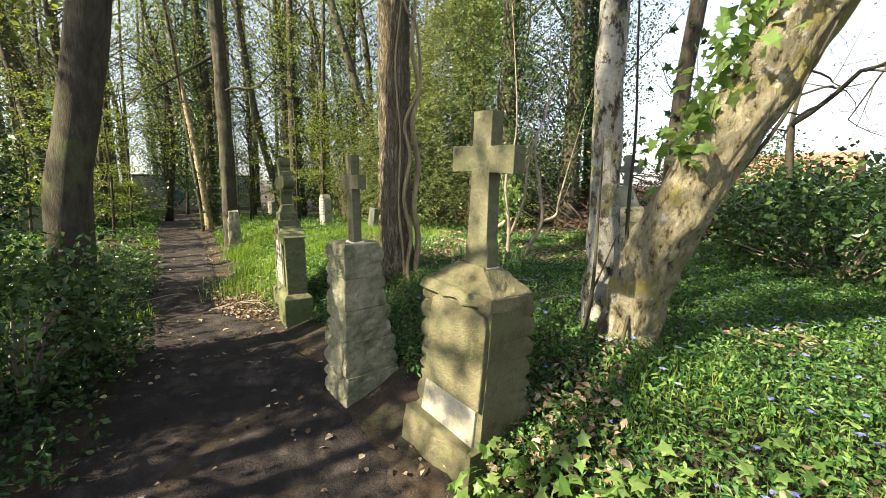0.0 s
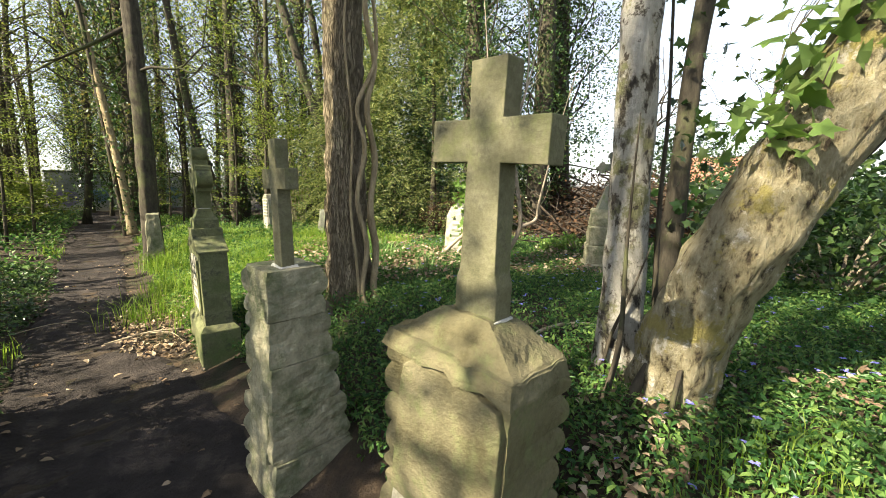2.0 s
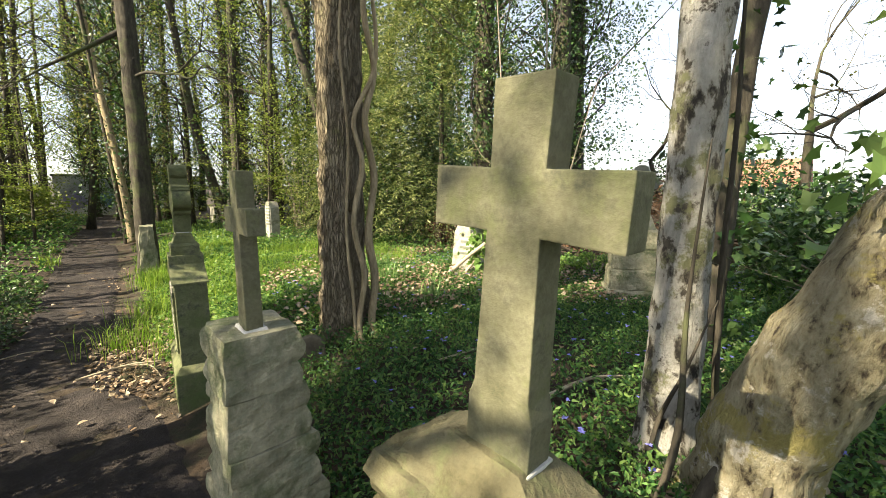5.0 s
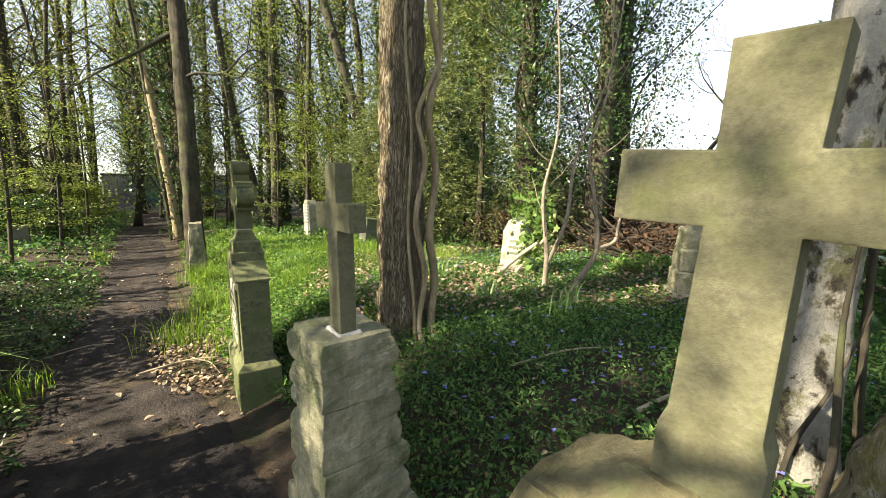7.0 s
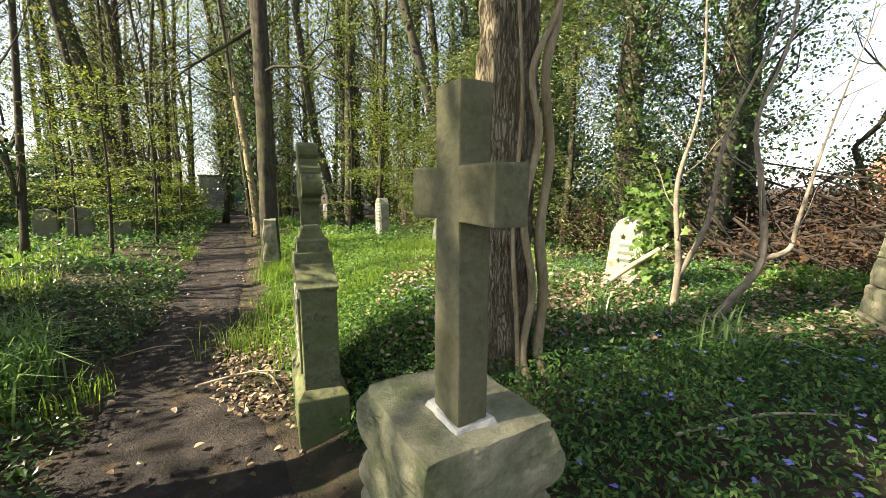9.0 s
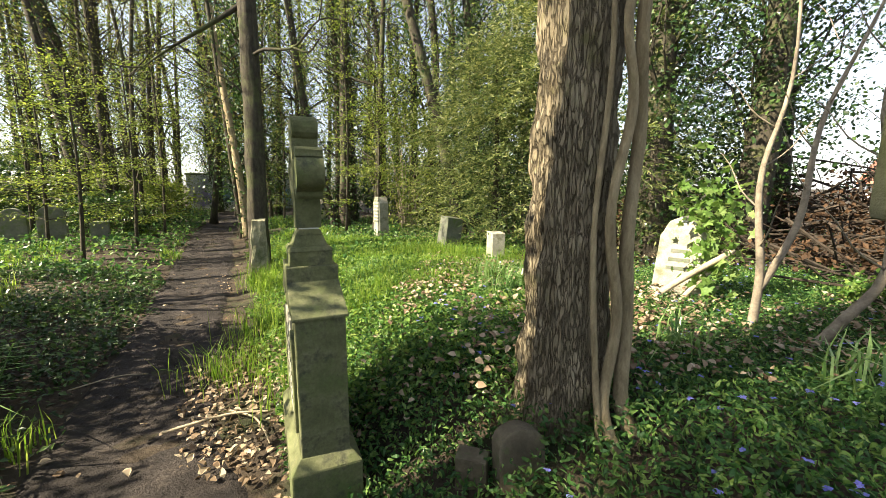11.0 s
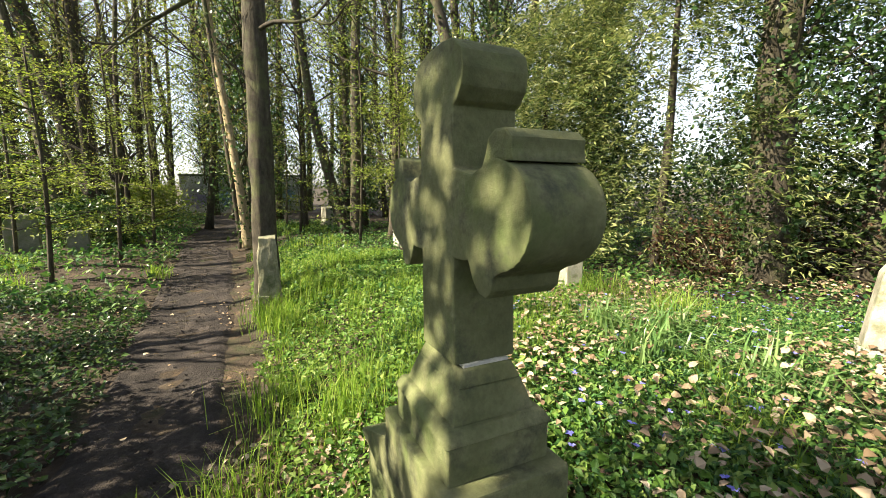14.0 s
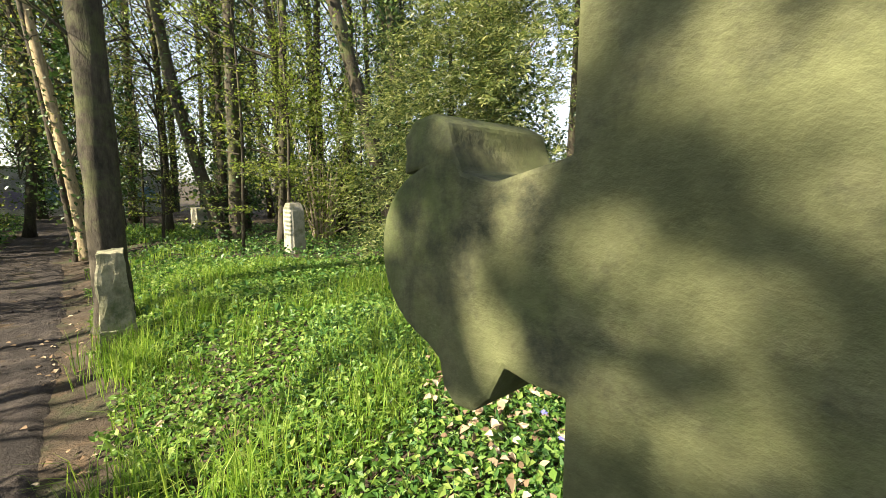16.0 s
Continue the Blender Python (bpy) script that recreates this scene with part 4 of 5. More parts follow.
for pts, r in ((((0.16, -0.12, -0.05), (0.15, -0.06, 0.5), (0.16, -0.02, 1.0), (0.19, 0.02, 1.5), (0.15, 0.02, 2.4), (0.14, 0, 4)), 0.018), (((-0.16, -0.10, -0.05), (-0.12, -0.10, 0.25), (-0.05, -0.14, 0.5), (0.06, -0.14, 0.8)), 0.014)):
    bm = bmesh.new()
    tube(bm, spline(pts, 24), np.linspace(r, r * 0.2, 24), 7, 0.2)
    part("vine", bm, M_BARK2, bt, "thin woody vine stem", True)
lt, lloc = near_tree("leaning_ivy_tree", [(1.26, 2.62, 0.30), (1.24, 2.49, 0.8), (1.34, 2.34, 1.28), (1.60, 2.17, 1.95), (1.95, 1.95, 2.8), (2.9, 1.3, 5.0)], 0.178, 0.14, M_PLATE, "strongly leaning trunk with cracked pale bark and ivy", 1.35, seed=9, n=140, seg=72, furrow=0.13)
P = np.array(spline(lloc, 80))
k = RNG.integers(39, 64, 170)
q = P[k] + unit(RNG.normal(size=(170, 3)) * 0.45 + (-0.95, 0.1, 0.45)) * (0.19 + np.abs(RNG.normal(size=(170, 1))) * 0.1)
part("ivy", leaf_mesh("ivy", q, 0.082, L_IVY_SUN, 0.25, lobed=True, along=np.tile((-0.3, -0.3, -0.7), (170, 1)), spread=0.5), None, lt, "lobed ivy leaves in the lighter sunlit green")
for pts, r in ((((-0.28, -0.1, -0.1), (-0.2, -0.12, 0.2), (-0.02, -0.2, 0.55), (0.2, -0.33, 0.9), (0.4, -0.55, 1.35), (0.5, -0.7, 1.8)), 0.03), (((-0.2, -0.3, -0.1), (-0.12, -0.26, 0.3), (-0.02, -0.24, 0.6), (0.15, -0.3, 1.0), (0.12, -0.5, 1.5)), 0.014), (((-0.35, 0.0, -0.1), (-0.27, -0.02, 0.3), (-0.22, 0.06, 0.8), (-0.24, 0.0, 1.4)), 0.02)):
    bm = bmesh.new()
    tube(bm, spline(pts, 24), np.linspace(r, r * 0.12, 24), 7, 0.2)
    part("vine", bm, M_BARK2, lt, "woody ivy stem", True)


def sapling(x, y, stems, label):
    z = on_ground(x, y, 0.05)
    t = thing("sapling", pose(x, y, z), label, "sapling")
    rng = np.random.default_rng(int(y * 100))
    for pts, r in stems:
        bm = bmesh.new()
        q = spline(pts, 22)
        tube(bm, q, np.linspace(r, r * 0.1, 22), 8, 0.2)
        part("stem", bm, M_TWIG, t, smooth=True)
        for k in range(7, 22, 2):
            bm = bmesh.new()
            a, side = Vector(q[k]), Vector((rng.normal(), rng.normal() * 0.5, 0)).normalized()
            reach = rng.uniform(0.25, 0.6)
            tube(bm, spline([a, a + side * reach * 0.4 + Vector((0, 0, 0.12)), a + side * reach * 0.7 + Vector((0, 0, 0.3)), a + side * reach + Vector((0, 0, 0.42))], 9), np.linspace(max(r * 0.28 * (1 - k / 30), 0.004), 0.0015, 9), 5, 0.2)
            part("twig", bm, M_TWIG, t, smooth=True)
    return t


sapling(0.95, 5.85, ((((0, 0, 0), (0.02, 0, 0.5), (-0.04, 0.02, 1.2), (0.1, 0.05, 2.0), (0.0, 0.1, 3.6)), 0.035), (((0.02, 0, 0.4), (0.22, 0, 0.9), (0.3, 0.02, 1.6), (0.62, 0.05, 2.5), (0.8, 0.1, 3.8)), 0.028)), "grey forked sapling stems on the bank")
sapling(1.03, 5.50, ((((0, 0, 0), (0.16, -0.08, 0.32), (0.29, -0.15, 0.65), (0.24, -0.12, 1.2), (0.18, -0.1, 1.65), (0.34, -0.1, 2.3), (0.32, 0, 3.6)), 0.036), (((0.29, -0.15, 0.65), (0.48, -0.12, 0.72), (0.53, -0.1, 0.95), (0.72, 0.0, 1.6), (0.95, 0.05, 2.4)), 0.024)), "bare crooked pale sapling on the bank")


def bush(name, x, y, size, count, leaf, material, label, rng_seed, base_z=None, up=0.35, category="bush", shape=None):
    rng = np.random.default_rng(rng_seed)
    t = thing(name, pose(x, y, on_ground(x, y)), label, category)
    c = rng.normal(size=(max(count // 30, 6), 3))
    c = unit(c) * (rng.uniform(0.25, 1, (len(c), 1)) ** 0.5) * np.array(size) * (0.5, 0.5, 0.5) + (0, 0, size[2] * 0.46)
    p = clumped(c, 30, min(size) * 0.10, rng)
    p = p[p[:, 2] > 0.01]
    bm = bmesh.new()
    for q in c[:: max(1, len(c) // 26)]:
        tube(bm, spline(((q[0] * 0.15, q[1] * 0.15, -0.05), (q[0] * 0.5, q[1] * 0.5, q[2] * 0.55), q), 5), np.linspace(0.02, 0.004, 5), 5, cap=False)
    tagged(part("stemwork", bm, M_TWIG, t), kind="stuff")
    part("foliage", leaf_mesh("foliage", p, leaf, material, up, rng=rng), None, t)
    return t


def yew(x, y, size, sprays, label, seed):
    """A broad evergreen of drooping feathery sprays round a short stem."""
    rng = np.random.default_rng(seed)
    t = thing("yew", pose(x, y, on_ground(x, y)), label, "bush")
    bm = bmesh.new()
    tube(bm, spline(((0, 0, -0.1), (0.05, 0, size[2] * 0.4), (0, 0.05, size[2] * 0.9)), 10), np.linspace(0.09, 0.02, 10), 8, 0.2)
    part("stem", bm, M_BARK2, t, smooth=True)
    f = rng.uniform(0.03, 1, sprays) ** 0.8
    a = rng.uniform(0, 2 * math.pi, sprays)
    prof = np.interp(f, (0, 0.12, 0.35, 0.7, 1.0), (0.75, 1.0, 0.95, 0.6, 0.12)) * (1 + 0.24 * np.sin(a * 5 + f * 9) + 0.16 * np.sin(a * 3 - f * 23))
    rad = prof * np.sqrt(rng.uniform(0.35, 1, sprays))
    root = np.stack([np.cos(a) * rad * size[0] / 2, np.sin(a) * rad * size[1] / 2, f * size[2]], axis=1)
    out = np.stack([np.cos(a), np.sin(a), rng.normal(size=sprays) * 0.2 - 0.1], axis=1) + rng.normal(size=(sprays, 3)) * 0.25
    out = unit(out)
    length = rng.uniform(0.35, 1.05, sprays)[:, None]
    side = unit(np.cross(out, (0, 0, 1.0)))
    pts, dirs = [], []
    for k in range(13):
        u = k / 12
        c = root + out * length * u - np.array((0, 0, 1.0)) * length * 0.35 * u * u
        for sgn in (-1, 1):
            pts.append(c)
            dirs.append(side * sgn * (1.15 - 0.7 * u) + out * 0.8 - np.array((0, 0, 0.25)))
    P, D = np.concatenate(pts), np.concatenate(dirs)
    part("foliage", leaf_mesh("foliage", P, 0.085, L_YEW, 0.9, 0.13, along=D, spread=0.15, rng=rng), None, t)
    return t


yew(0.7, 10.3, (4.6, 3.0, 5.6), 2100, "broad feathery yew catching the sun", 31)
yew(-0.9, 11.4, (2.6, 2.2, 4.2), 900, "smaller feathery yew behind a white gravestone", 48)
bush("yew", 2.6, 11.0, (3.0, 2.6, 2.3), 11000, 0.065, L_IVY, "dark evergreen shrub behind the bank", 32)
bush("holly", -0.2, 12.8, (3.5, 2.5, 4.5), 12000, 0.085, L_IVY, "dark glossy evergreen shrub between the far trunks", 33)
bush("holly", 4.4, 4.4, (2.4, 3.2, 1.15), 6500, 0.075, L_IVY, "dark ivy-covered thicket at the cemetery edge", 35)
bush("holly", 6.2, 6.2, (3.0, 3.4, 1.3), 4600, 0.10, L_IVY, "dark ivy-covered thicket at the cemetery edge", 36)
bush("holly", 3.9, 1.6, (1.8, 2.4, 1.1), 4500, 0.06, L_IVY, "dark ivy-covered thicket at the cemetery edge", 37)
bush("holly", 7.4, 10.6, (4.0, 3.0, 2.4), 9000, 0.075, L_IVY, "dark ivy-covered thicket at the cemetery edge", 38)
bush("shrub", -3.1, 2.75, (1.5, 1.5, 1.25), 4200, 0.06, L_IVY, "dark leafy shrub around a tree's foot", 39)
bush("shrub", -3.3, 1.6, (1.3, 1.5, 0.9), 3000, 0.06, L_IVY, "dark leafy shrub beside the path", 40)
bush("hedge", -18.0, 13.5, (6.0, 4.0, 2.6), 6000, 0.12, L_IVY, "dark undergrowth below thin trees", 41)
bush("hedge", -14.5, 16.5, (5.0, 2.5, 2.0), 5000, 0.11, L_SPRING, "light green undergrowth below thin trees", 42)
bush("hedge", -12.0, 13.2, (3.0, 1.4, 1.3), 3500, 0.09, L_IVY, "dark undergrowth below thin trees", 43)
bush("spring_bush", -3.6, 15.2, (2.6, 2.4, 4.6), 6000, 0.085, L_SPRING, "upright bush in fresh light leaf", 44)
bush("hedge", -5.5, 25.5, (12.0, 3.0, 3.2), 6500, 0.17, L_IVY, "dark hedge behind the far trees", 45)
bush("hedge", 3.5, 22.5, (9.0, 3.0, 4.2), 6500, 0.17, L_IVY, "dark hedge behind the far trees", 46)
bush("hedge", -23.0, 18.5, (5.0, 8.0, 3.4), 6000, 0.16, L_IVY, "dark hedge behind the far trees", 47)

def brush_pile(x, y, size, count, seed):
    """A heap of dead sticks over a low dark core of twigs and leaves."""
    rng = np.random.default_rng(seed)
    t = thing("brush_pile", pose(x, y, on_ground(x, y)), "dark heap of dead brushwood at the cemetery edge", "brushwood")
    bm = bmesh.new()
    for _ in range(count):
        u = rng.uniform(-1, 1, 2)
        h = size[2] * max(0.1, 1 - 0.8 * (u @ u) ** 0.6) * rng.uniform(0.3, 1.05)
        c = np.array((u[0] * size[0] / 2, u[1] * size[1] / 2, h))
        a = rng.uniform(0, 2 * math.pi)
        d = np.array((math.cos(a), math.sin(a) * 0.6, rng.normal() * 0.25)) * rng.uniform(0.35, 1.0)
        r = rng.uniform(0.006, 0.022)
        tube(bm, spline((c - d, c + rng.normal(size=3) * 0.06, c + d), 5), np.linspace(r, r * 0.5, 5), 5, cap=False)
    tagged(part("brushwood", bm, M_BRUSH, t), kind="stuff")
    p = rng.normal(size=(5200, 3)) * np.array(size) * (0.24, 0.24, 0.2) + (0, 0, size[2] * 0.35)
    tagged(part("dead_leaves", leaf_mesh("dead_leaves", p[p[:, 2] > 0], 0.07, L_RUST, 0.3, rng=rng), None, t), kind="stuff")


brush_pile(5.4, 9.6, (5.6, 2.2, 1.5), 330, 49)
brush_pile(4.4, 7.8, (3.6, 2.0, 0.6), 240, 59)
bush("cut_greenery", 2.55, 6.45, (1.3, 0.7, 0.34), 1500, 0.05, L_HERB, "low heap of cut leafy branches before the brushwood", 60)
bush("hedge", -26.0, 12.0, (4.0, 9.0, 4.0), 6000, 0.16, L_IVY, "dark hedge behind the far trees", 50)
bush("hedge", -17.5, 20.0, (5.0, 3.0, 2.4), 5000, 0.12, L_SPRING, "light green undergrowth below thin trees", 51)
bush("hedge", -21.0, 15.0, (4.0, 3.0, 2.2), 4500, 0.12, L_IVY, "dark undergrowth below thin trees", 52)
bush("holly", -2.2, 19.0, (4.0, 2.0, 3.0), 5000, 0.12, L_IVY, "dark glossy evergreen shrub between the far trunks", 54)
bush("rusty_shrub", 1.3, 9.6, (2.0, 1.2, 0.9), 1800, 0.07, L_RUST, "low shrub with rusty brown leaves", 55)

# three hedges out of view, added to block sun from bank and path
bush("hedge", -7.0, 3.1, (2.6, 3.6, 3.2), 5200, 0.10, L_IVY, "tall unseen evergreen hedge added to shade the left bank", 56)
bush("hedge", -8.2, 5.0, (2.0, 2.2, 2.4), 3600, 0.10, L_IVY, "unseen evergreen hedge added to shade the left bank", 57)

bush("hedge", -6.3, 4.8, (1.7, 2.2, 2.8), 5200, 0.09, L_IVY, "unseen evergreen hedge added to shade the left bank", 58)

def layered_sapling(x, y, h, radius, seed):
    """A thin understorey tree with flat tiers of fresh leaves."""
    rng = np.random.default_rng(seed)
    t = thing("beech_sapling", pose(x, y, on_ground(x, y)), "thin understorey sapling with flat tiers of fresh leaves", "sapling", "understorey saplings")
    bm = bmesh.new()
    tube(bm, spline(((0, 0, -0.05), (0.1, 0.05, h * 0.5), (0.0, 0.1, h)), 10), np.linspace(0.04, 0.012, 10), 7, 0.2)
    part("stem", bm, M_BARK2, t, smooth=True)
    pts = []
    for _ in range(26):
        z, a, L = rng.uniform(0.5, h), rng.uniform(0, 2 * math.pi), radius * rng.uniform(0.5, 1.1)
        d = np.array((math.cos(a), math.sin(a), 0.12))
        bm = bmesh.new()
        tube(bm, spline(((0.03, 0.03, z), d * L * 0.5 + (0, 0, z + 0.05), d * L + (0, 0, z)), 6), np.linspace(0.012, 0.003, 6), 5, cap=False)
        part("branch", bm, M_BARK2, t)
        u = rng.uniform(0.15, 1.1, 95)[:, None]
        pts.append(d * L * u + (0, 0, z) + rng.normal(size=(95, 3)) * (0.14, 0.14, 0.035))
    part("foliage", leaf_mesh("foliage", np.concatenate(pts), 0.055, L_SPRING, 1.2, rng=rng), None, t)


for k, (x, y, h, r) in enumerate(((-9.6, 11.6, 4.2, 1.5), (-11.6, 11.2, 4.6, 1.7), (-8.6, 9.4, 3.6, 1.2), (-13.6, 12.4, 5.0, 1.8), (-10.6, 13.6, 4.8, 1.6), (-7.4, 15.4, 4.4, 1.4), (-3.9, 12.9, 4.8, 1.3), (-4.9, 13.4, 5.4, 1.5), (-9.2, 18.0, 5.0, 1.8), (-2.6, 14.8, 5.2, 1.5), (-15.6, 14.0, 5.0, 2.0))):
    layered_sapling(x, y, h, r, 70 + k)

def bare_tree(x, y, h, lean, seed):
    """A leafless tree that forks again and again into fine twigs."""
    rng = np.random.default_rng(seed)
    t = thing("bare_tree", pose(x, y, on_ground(x, y)), "thin leafless tree with fine twigs against the sky", "tree")
    wood = bmesh.new()
    tips = []

    def fork(p, d, length, r, depth):
        q = p + d * length + rng.normal(size=3) * 0.05 * length
        mid = (p + q) / 2 + rng.normal(size=3) * 0.06 * length
        if depth == 0:
            b = bmesh.new()
            tube(b, spline((p, mid, q), 10), np.linspace(r, r * 0.7, 10), 9, 0.15)
            part("trunk", b, M_BARK2, t, smooth=True)
        else:
            tube(wood, spline((p, mid, q), 4), np.linspace(r, r * 0.6, 4), 4 if depth > 2 else 6, cap=False)
        if depth > 5:
            tips.append(q)
            return
        for _ in range(3 if depth in (1, 2) else 2):
            e = d + rng.normal(size=3) * 0.55 + (0, 0, 0.08)
            fork(q if rng.uniform() < 0.6 else mid, e / np.linalg.norm(e), length * rng.uniform(0.55, 0.8), max(r * 0.55, 0.003), depth + 1)

    fork(np.array((0, 0, -0.1)), np.array((lean, 0, 1.0)), h * 0.36, 0.07, 0)
    tagged(part("branchwork", wood, M_BARK2, t), kind="stuff")
    p = np.repeat(np.array(tips), 3, axis=0)
    tagged(part("buds", leaf_mesh("buds", p + rng.normal(size=p.shape) * 0.05, 0.035, L_DULL, 0.3, rng=rng), None, t), kind="stuff")


bare_tree(5.6, 6.3, 5.6, -0.15, 81)
bare_tree(7.6, 4.2, 6.0, -0.25, 82)
bare_tree(6.2, 10.8, 5.2, -0.1, 83)

# house beyond the cemetery edge
hs = thing("far_house", pose(27, 31, -0.7, 0, 0, 40), "far house with a red tiled roof behind the thickets", "house")
bm = bmesh.new()
ubox(bm, 9, 6, -1, 2.6)
part("wall", bm, M_WALL, hs)
bm = bmesh.new()
extrude_profile(bm, [(-4.9, 2.5), (4.9, 2.5), (4.7, 2.7), (0, 4.6), (-4.7, 2.7)], -3.4, 3.4)
part("roof", bm, M_ROOF, hs, "red tiled gable roof")

# ---- far wall ----
fw = thing("far_wall", pose(-16.6, 27.4, -0.2, 0, 0, 28), "pale plastered wall with spray paint at the path's end", "wall", kind="structure")
bm = bmesh.new()
ubox(bm, 7, 0.3, 0, 2.3)
soften(bm, 0.02)
part("wall_face", bm, M_WALL, fw)
bm = bmesh.new()
ubox(bm, 7.1, 0.4, 2.3, 2.42)
soften(bm, 0.02)
part("coping", bm, M_SLAB, fw)
for cx, w, a, b, m in ((0.6, 1.3, 0.5, 1.5, M_PAINT_A), (-1.2, 1.0, 0.6, 1.4, M_PAINT_B), (2.4, 0.9, 0.7, 1.5, M_PAINT_B), (-2.6, 1.2, 0.4, 1.3, M_PAINT_A)):
    bm = bmesh.new()
    prof = [(cx + w / 2 * math.cos(radians(s)) * (1 + 0.25 * math.sin(5 * s)), (a + b) / 2 + (b - a) / 2 * math.sin(radians(s)) * (1 + 0.2 * math.cos(3 * s))) for s in range(0, 360, 20)]
    extrude_profile(bm, prof, -0.158, -0.153)
    part("painted_tag", bm, m, fw)

# ---- ground cover ----
def scatter(n, x0, x1, y0, y1, keep, rng=RNG):
    x, y = rng.uniform(x0, x1, n), rng.uniform(y0, y1, n)
    m = keep(x, y)
    x, y = x[m], y[m]
    return np.stack([x, y, ground_z(x, y)], axis=1)


def patch(x, y, s, seed):
    """A slow field of patches, -1 to 1."""
    return np.sin(x * s + seed) * np.cos(y * s * 1.2 - seed * 2) + 0.5 * np.sin(x * s * 2.3 - y * s * 1.7 + seed * 3)


def edge(x, y):
    return np.interp(y, PATH_Y, PATH_W) + 0.08 * np.sin(5 * np.asarray(y)) + 0.05 * np.sin(13 * np.asarray(y))


right_bank = lambda x, y: off_path(x, y) > edge(x, y) + 0.35
left_bank = lambda x, y: off_path(x, y) < -edge(x, y) + 0.12 * np.sin(3.1 * y) * np.sin(7.7 * y + 1) + 0.04 * np.sin(23 * y)
near = lambda p, h: p + np.stack([0 * p[:, 0], 0 * p[:, 0], RNG.uniform(0.0, h, len(p))], axis=1)


def stuff(name, me, label, category):
    return tagged(new(name, me), label, category, kind="stuff")


p = scatter(230000, -2.6, 4.2, 0.3, 8, lambda x, y: right_bank(x, y) & (patch(x, y, 1.1, 1) + RNG.normal(size=len(x)) * 0.5 > -1.15))
stuff("periwinkle", leaf_mesh("periwinkle", near(p, 0.14), 0.036, L_GROUND, 0.42, 0.19, oval=True), "low glossy periwinkle carpet on the bank", "ground cover")
hp = np.concatenate([np.repeat([(x, y, on_ground(x, y, 0.01))], k, axis=0) for x, y, k in ((-4.25, 8.35, 420), (-4.0, 8.0, 380), (-3.7, 8.5, 260), (-1.35, 8.6, 420), (-1.8, 8.9, 420), (-0.6, 8.3, 320), (-2.3, 9.0, 300), (-0.15, 7.6, 300), (-3.05, 5.75, 220), (-2.6, 6.4, 240), (-3.3, 6.6, 240), (-2.2, 5.4, 160))])
hp[:, :2] += RNG.normal(size=(len(hp), 2)) * 0.16
stuff("grass", blades("grass", hp, 0.34, L_GRASS, 0.0032, 0.8), "tall bright tussocks of grass by the gravestones", "grass")
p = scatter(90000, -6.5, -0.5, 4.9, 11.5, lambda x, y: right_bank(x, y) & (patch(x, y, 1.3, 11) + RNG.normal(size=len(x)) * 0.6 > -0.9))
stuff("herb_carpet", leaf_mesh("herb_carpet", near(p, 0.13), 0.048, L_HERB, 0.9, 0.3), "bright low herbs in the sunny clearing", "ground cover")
p = scatter(60000, -12, 6, 8, 20, lambda x, y: right_bank(x, y) & (patch(x, y, 0.8, 2) + RNG.normal(size=len(x)) * 0.6 > -0.5))
stuff("herb_carpet", leaf_mesh("herb_carpet", near(p, 0.14), 0.075, L_GROUND, 0.8, 0.3), "green herbs between far graves", "ground cover")
# herbs take the dark ivy colour here to deepen the bank's shade
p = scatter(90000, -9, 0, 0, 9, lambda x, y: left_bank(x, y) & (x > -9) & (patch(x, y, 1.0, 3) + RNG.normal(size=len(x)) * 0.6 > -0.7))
stuff("herb_carpet", leaf_mesh("herb_carpet", near(p, 0.16), 0.055, L_IVY, 0.7, 0.28), "herbs left of the path, darkened in colour for shade", "ground cover")
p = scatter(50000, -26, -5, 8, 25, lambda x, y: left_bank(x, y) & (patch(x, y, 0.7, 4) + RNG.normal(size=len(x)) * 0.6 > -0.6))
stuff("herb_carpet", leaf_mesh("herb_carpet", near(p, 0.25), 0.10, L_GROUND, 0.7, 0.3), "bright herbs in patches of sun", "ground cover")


p = scatter(70000, -10, 9, -7, 9, lambda x, y: ((y < 0.4) | (x > 4.0)) & ((off_path(x, y) > edge(x, y) + 0.2) | (off_path(x, y) < -edge(x, y))))
stuff("herb_carpet", leaf_mesh("herb_carpet", near(p, 0.14), 0.08, L_GROUND, 0.8, 0.3), "green herbs along the path's start", "ground cover")


def tufts(x0, x1, y0, y1, n, per, keep, spread=0.07):
    c = scatter(n, x0, x1, y0, y1, keep)
    q = np.repeat(c, per, axis=0)
    q[:, :2] += RNG.normal(size=(len(q), 2)) * spread
    q[:, 2] = ground_z(q[:, 0], q[:, 1]) - 0.01
    return q


grassy = lambda x, y: right_bank(x, y) & (off_path(x, y) < 3.4) & (y > 4.9)
stuff("grass", blades("grass", tufts(-6.5, -0.4, 5.0, 11, 1100, 30, lambda x, y: grassy(x, y) & (patch(x, y, 1.2, 7) + RNG.normal(size=len(x)) * 0.35 > 0.25)), 0.24, L_GRASS, 0.0032, 0.8), "fresh long grass between the graves", "grass")
stuff("grass", blades("grass", tufts(-13, -2, 10, 20, 700, 22, lambda x, y: grassy(x, y) & (patch(x, y, 0.8, 8) > 0.0)), 0.2, L_GRASS, 0.006, 0.6), "fresh grass along the far path", "grass")
stuff("grass", blades("grass", tufts(-12, -3.3, 3, 14, 950, 28, lambda x, y: left_bank(x, y) & (patch(x, y, 0.9, 5) > 0.3)), 0.26, L_GRASS, 0.005, 0.7), "tufts of grass beside the path", "grass")
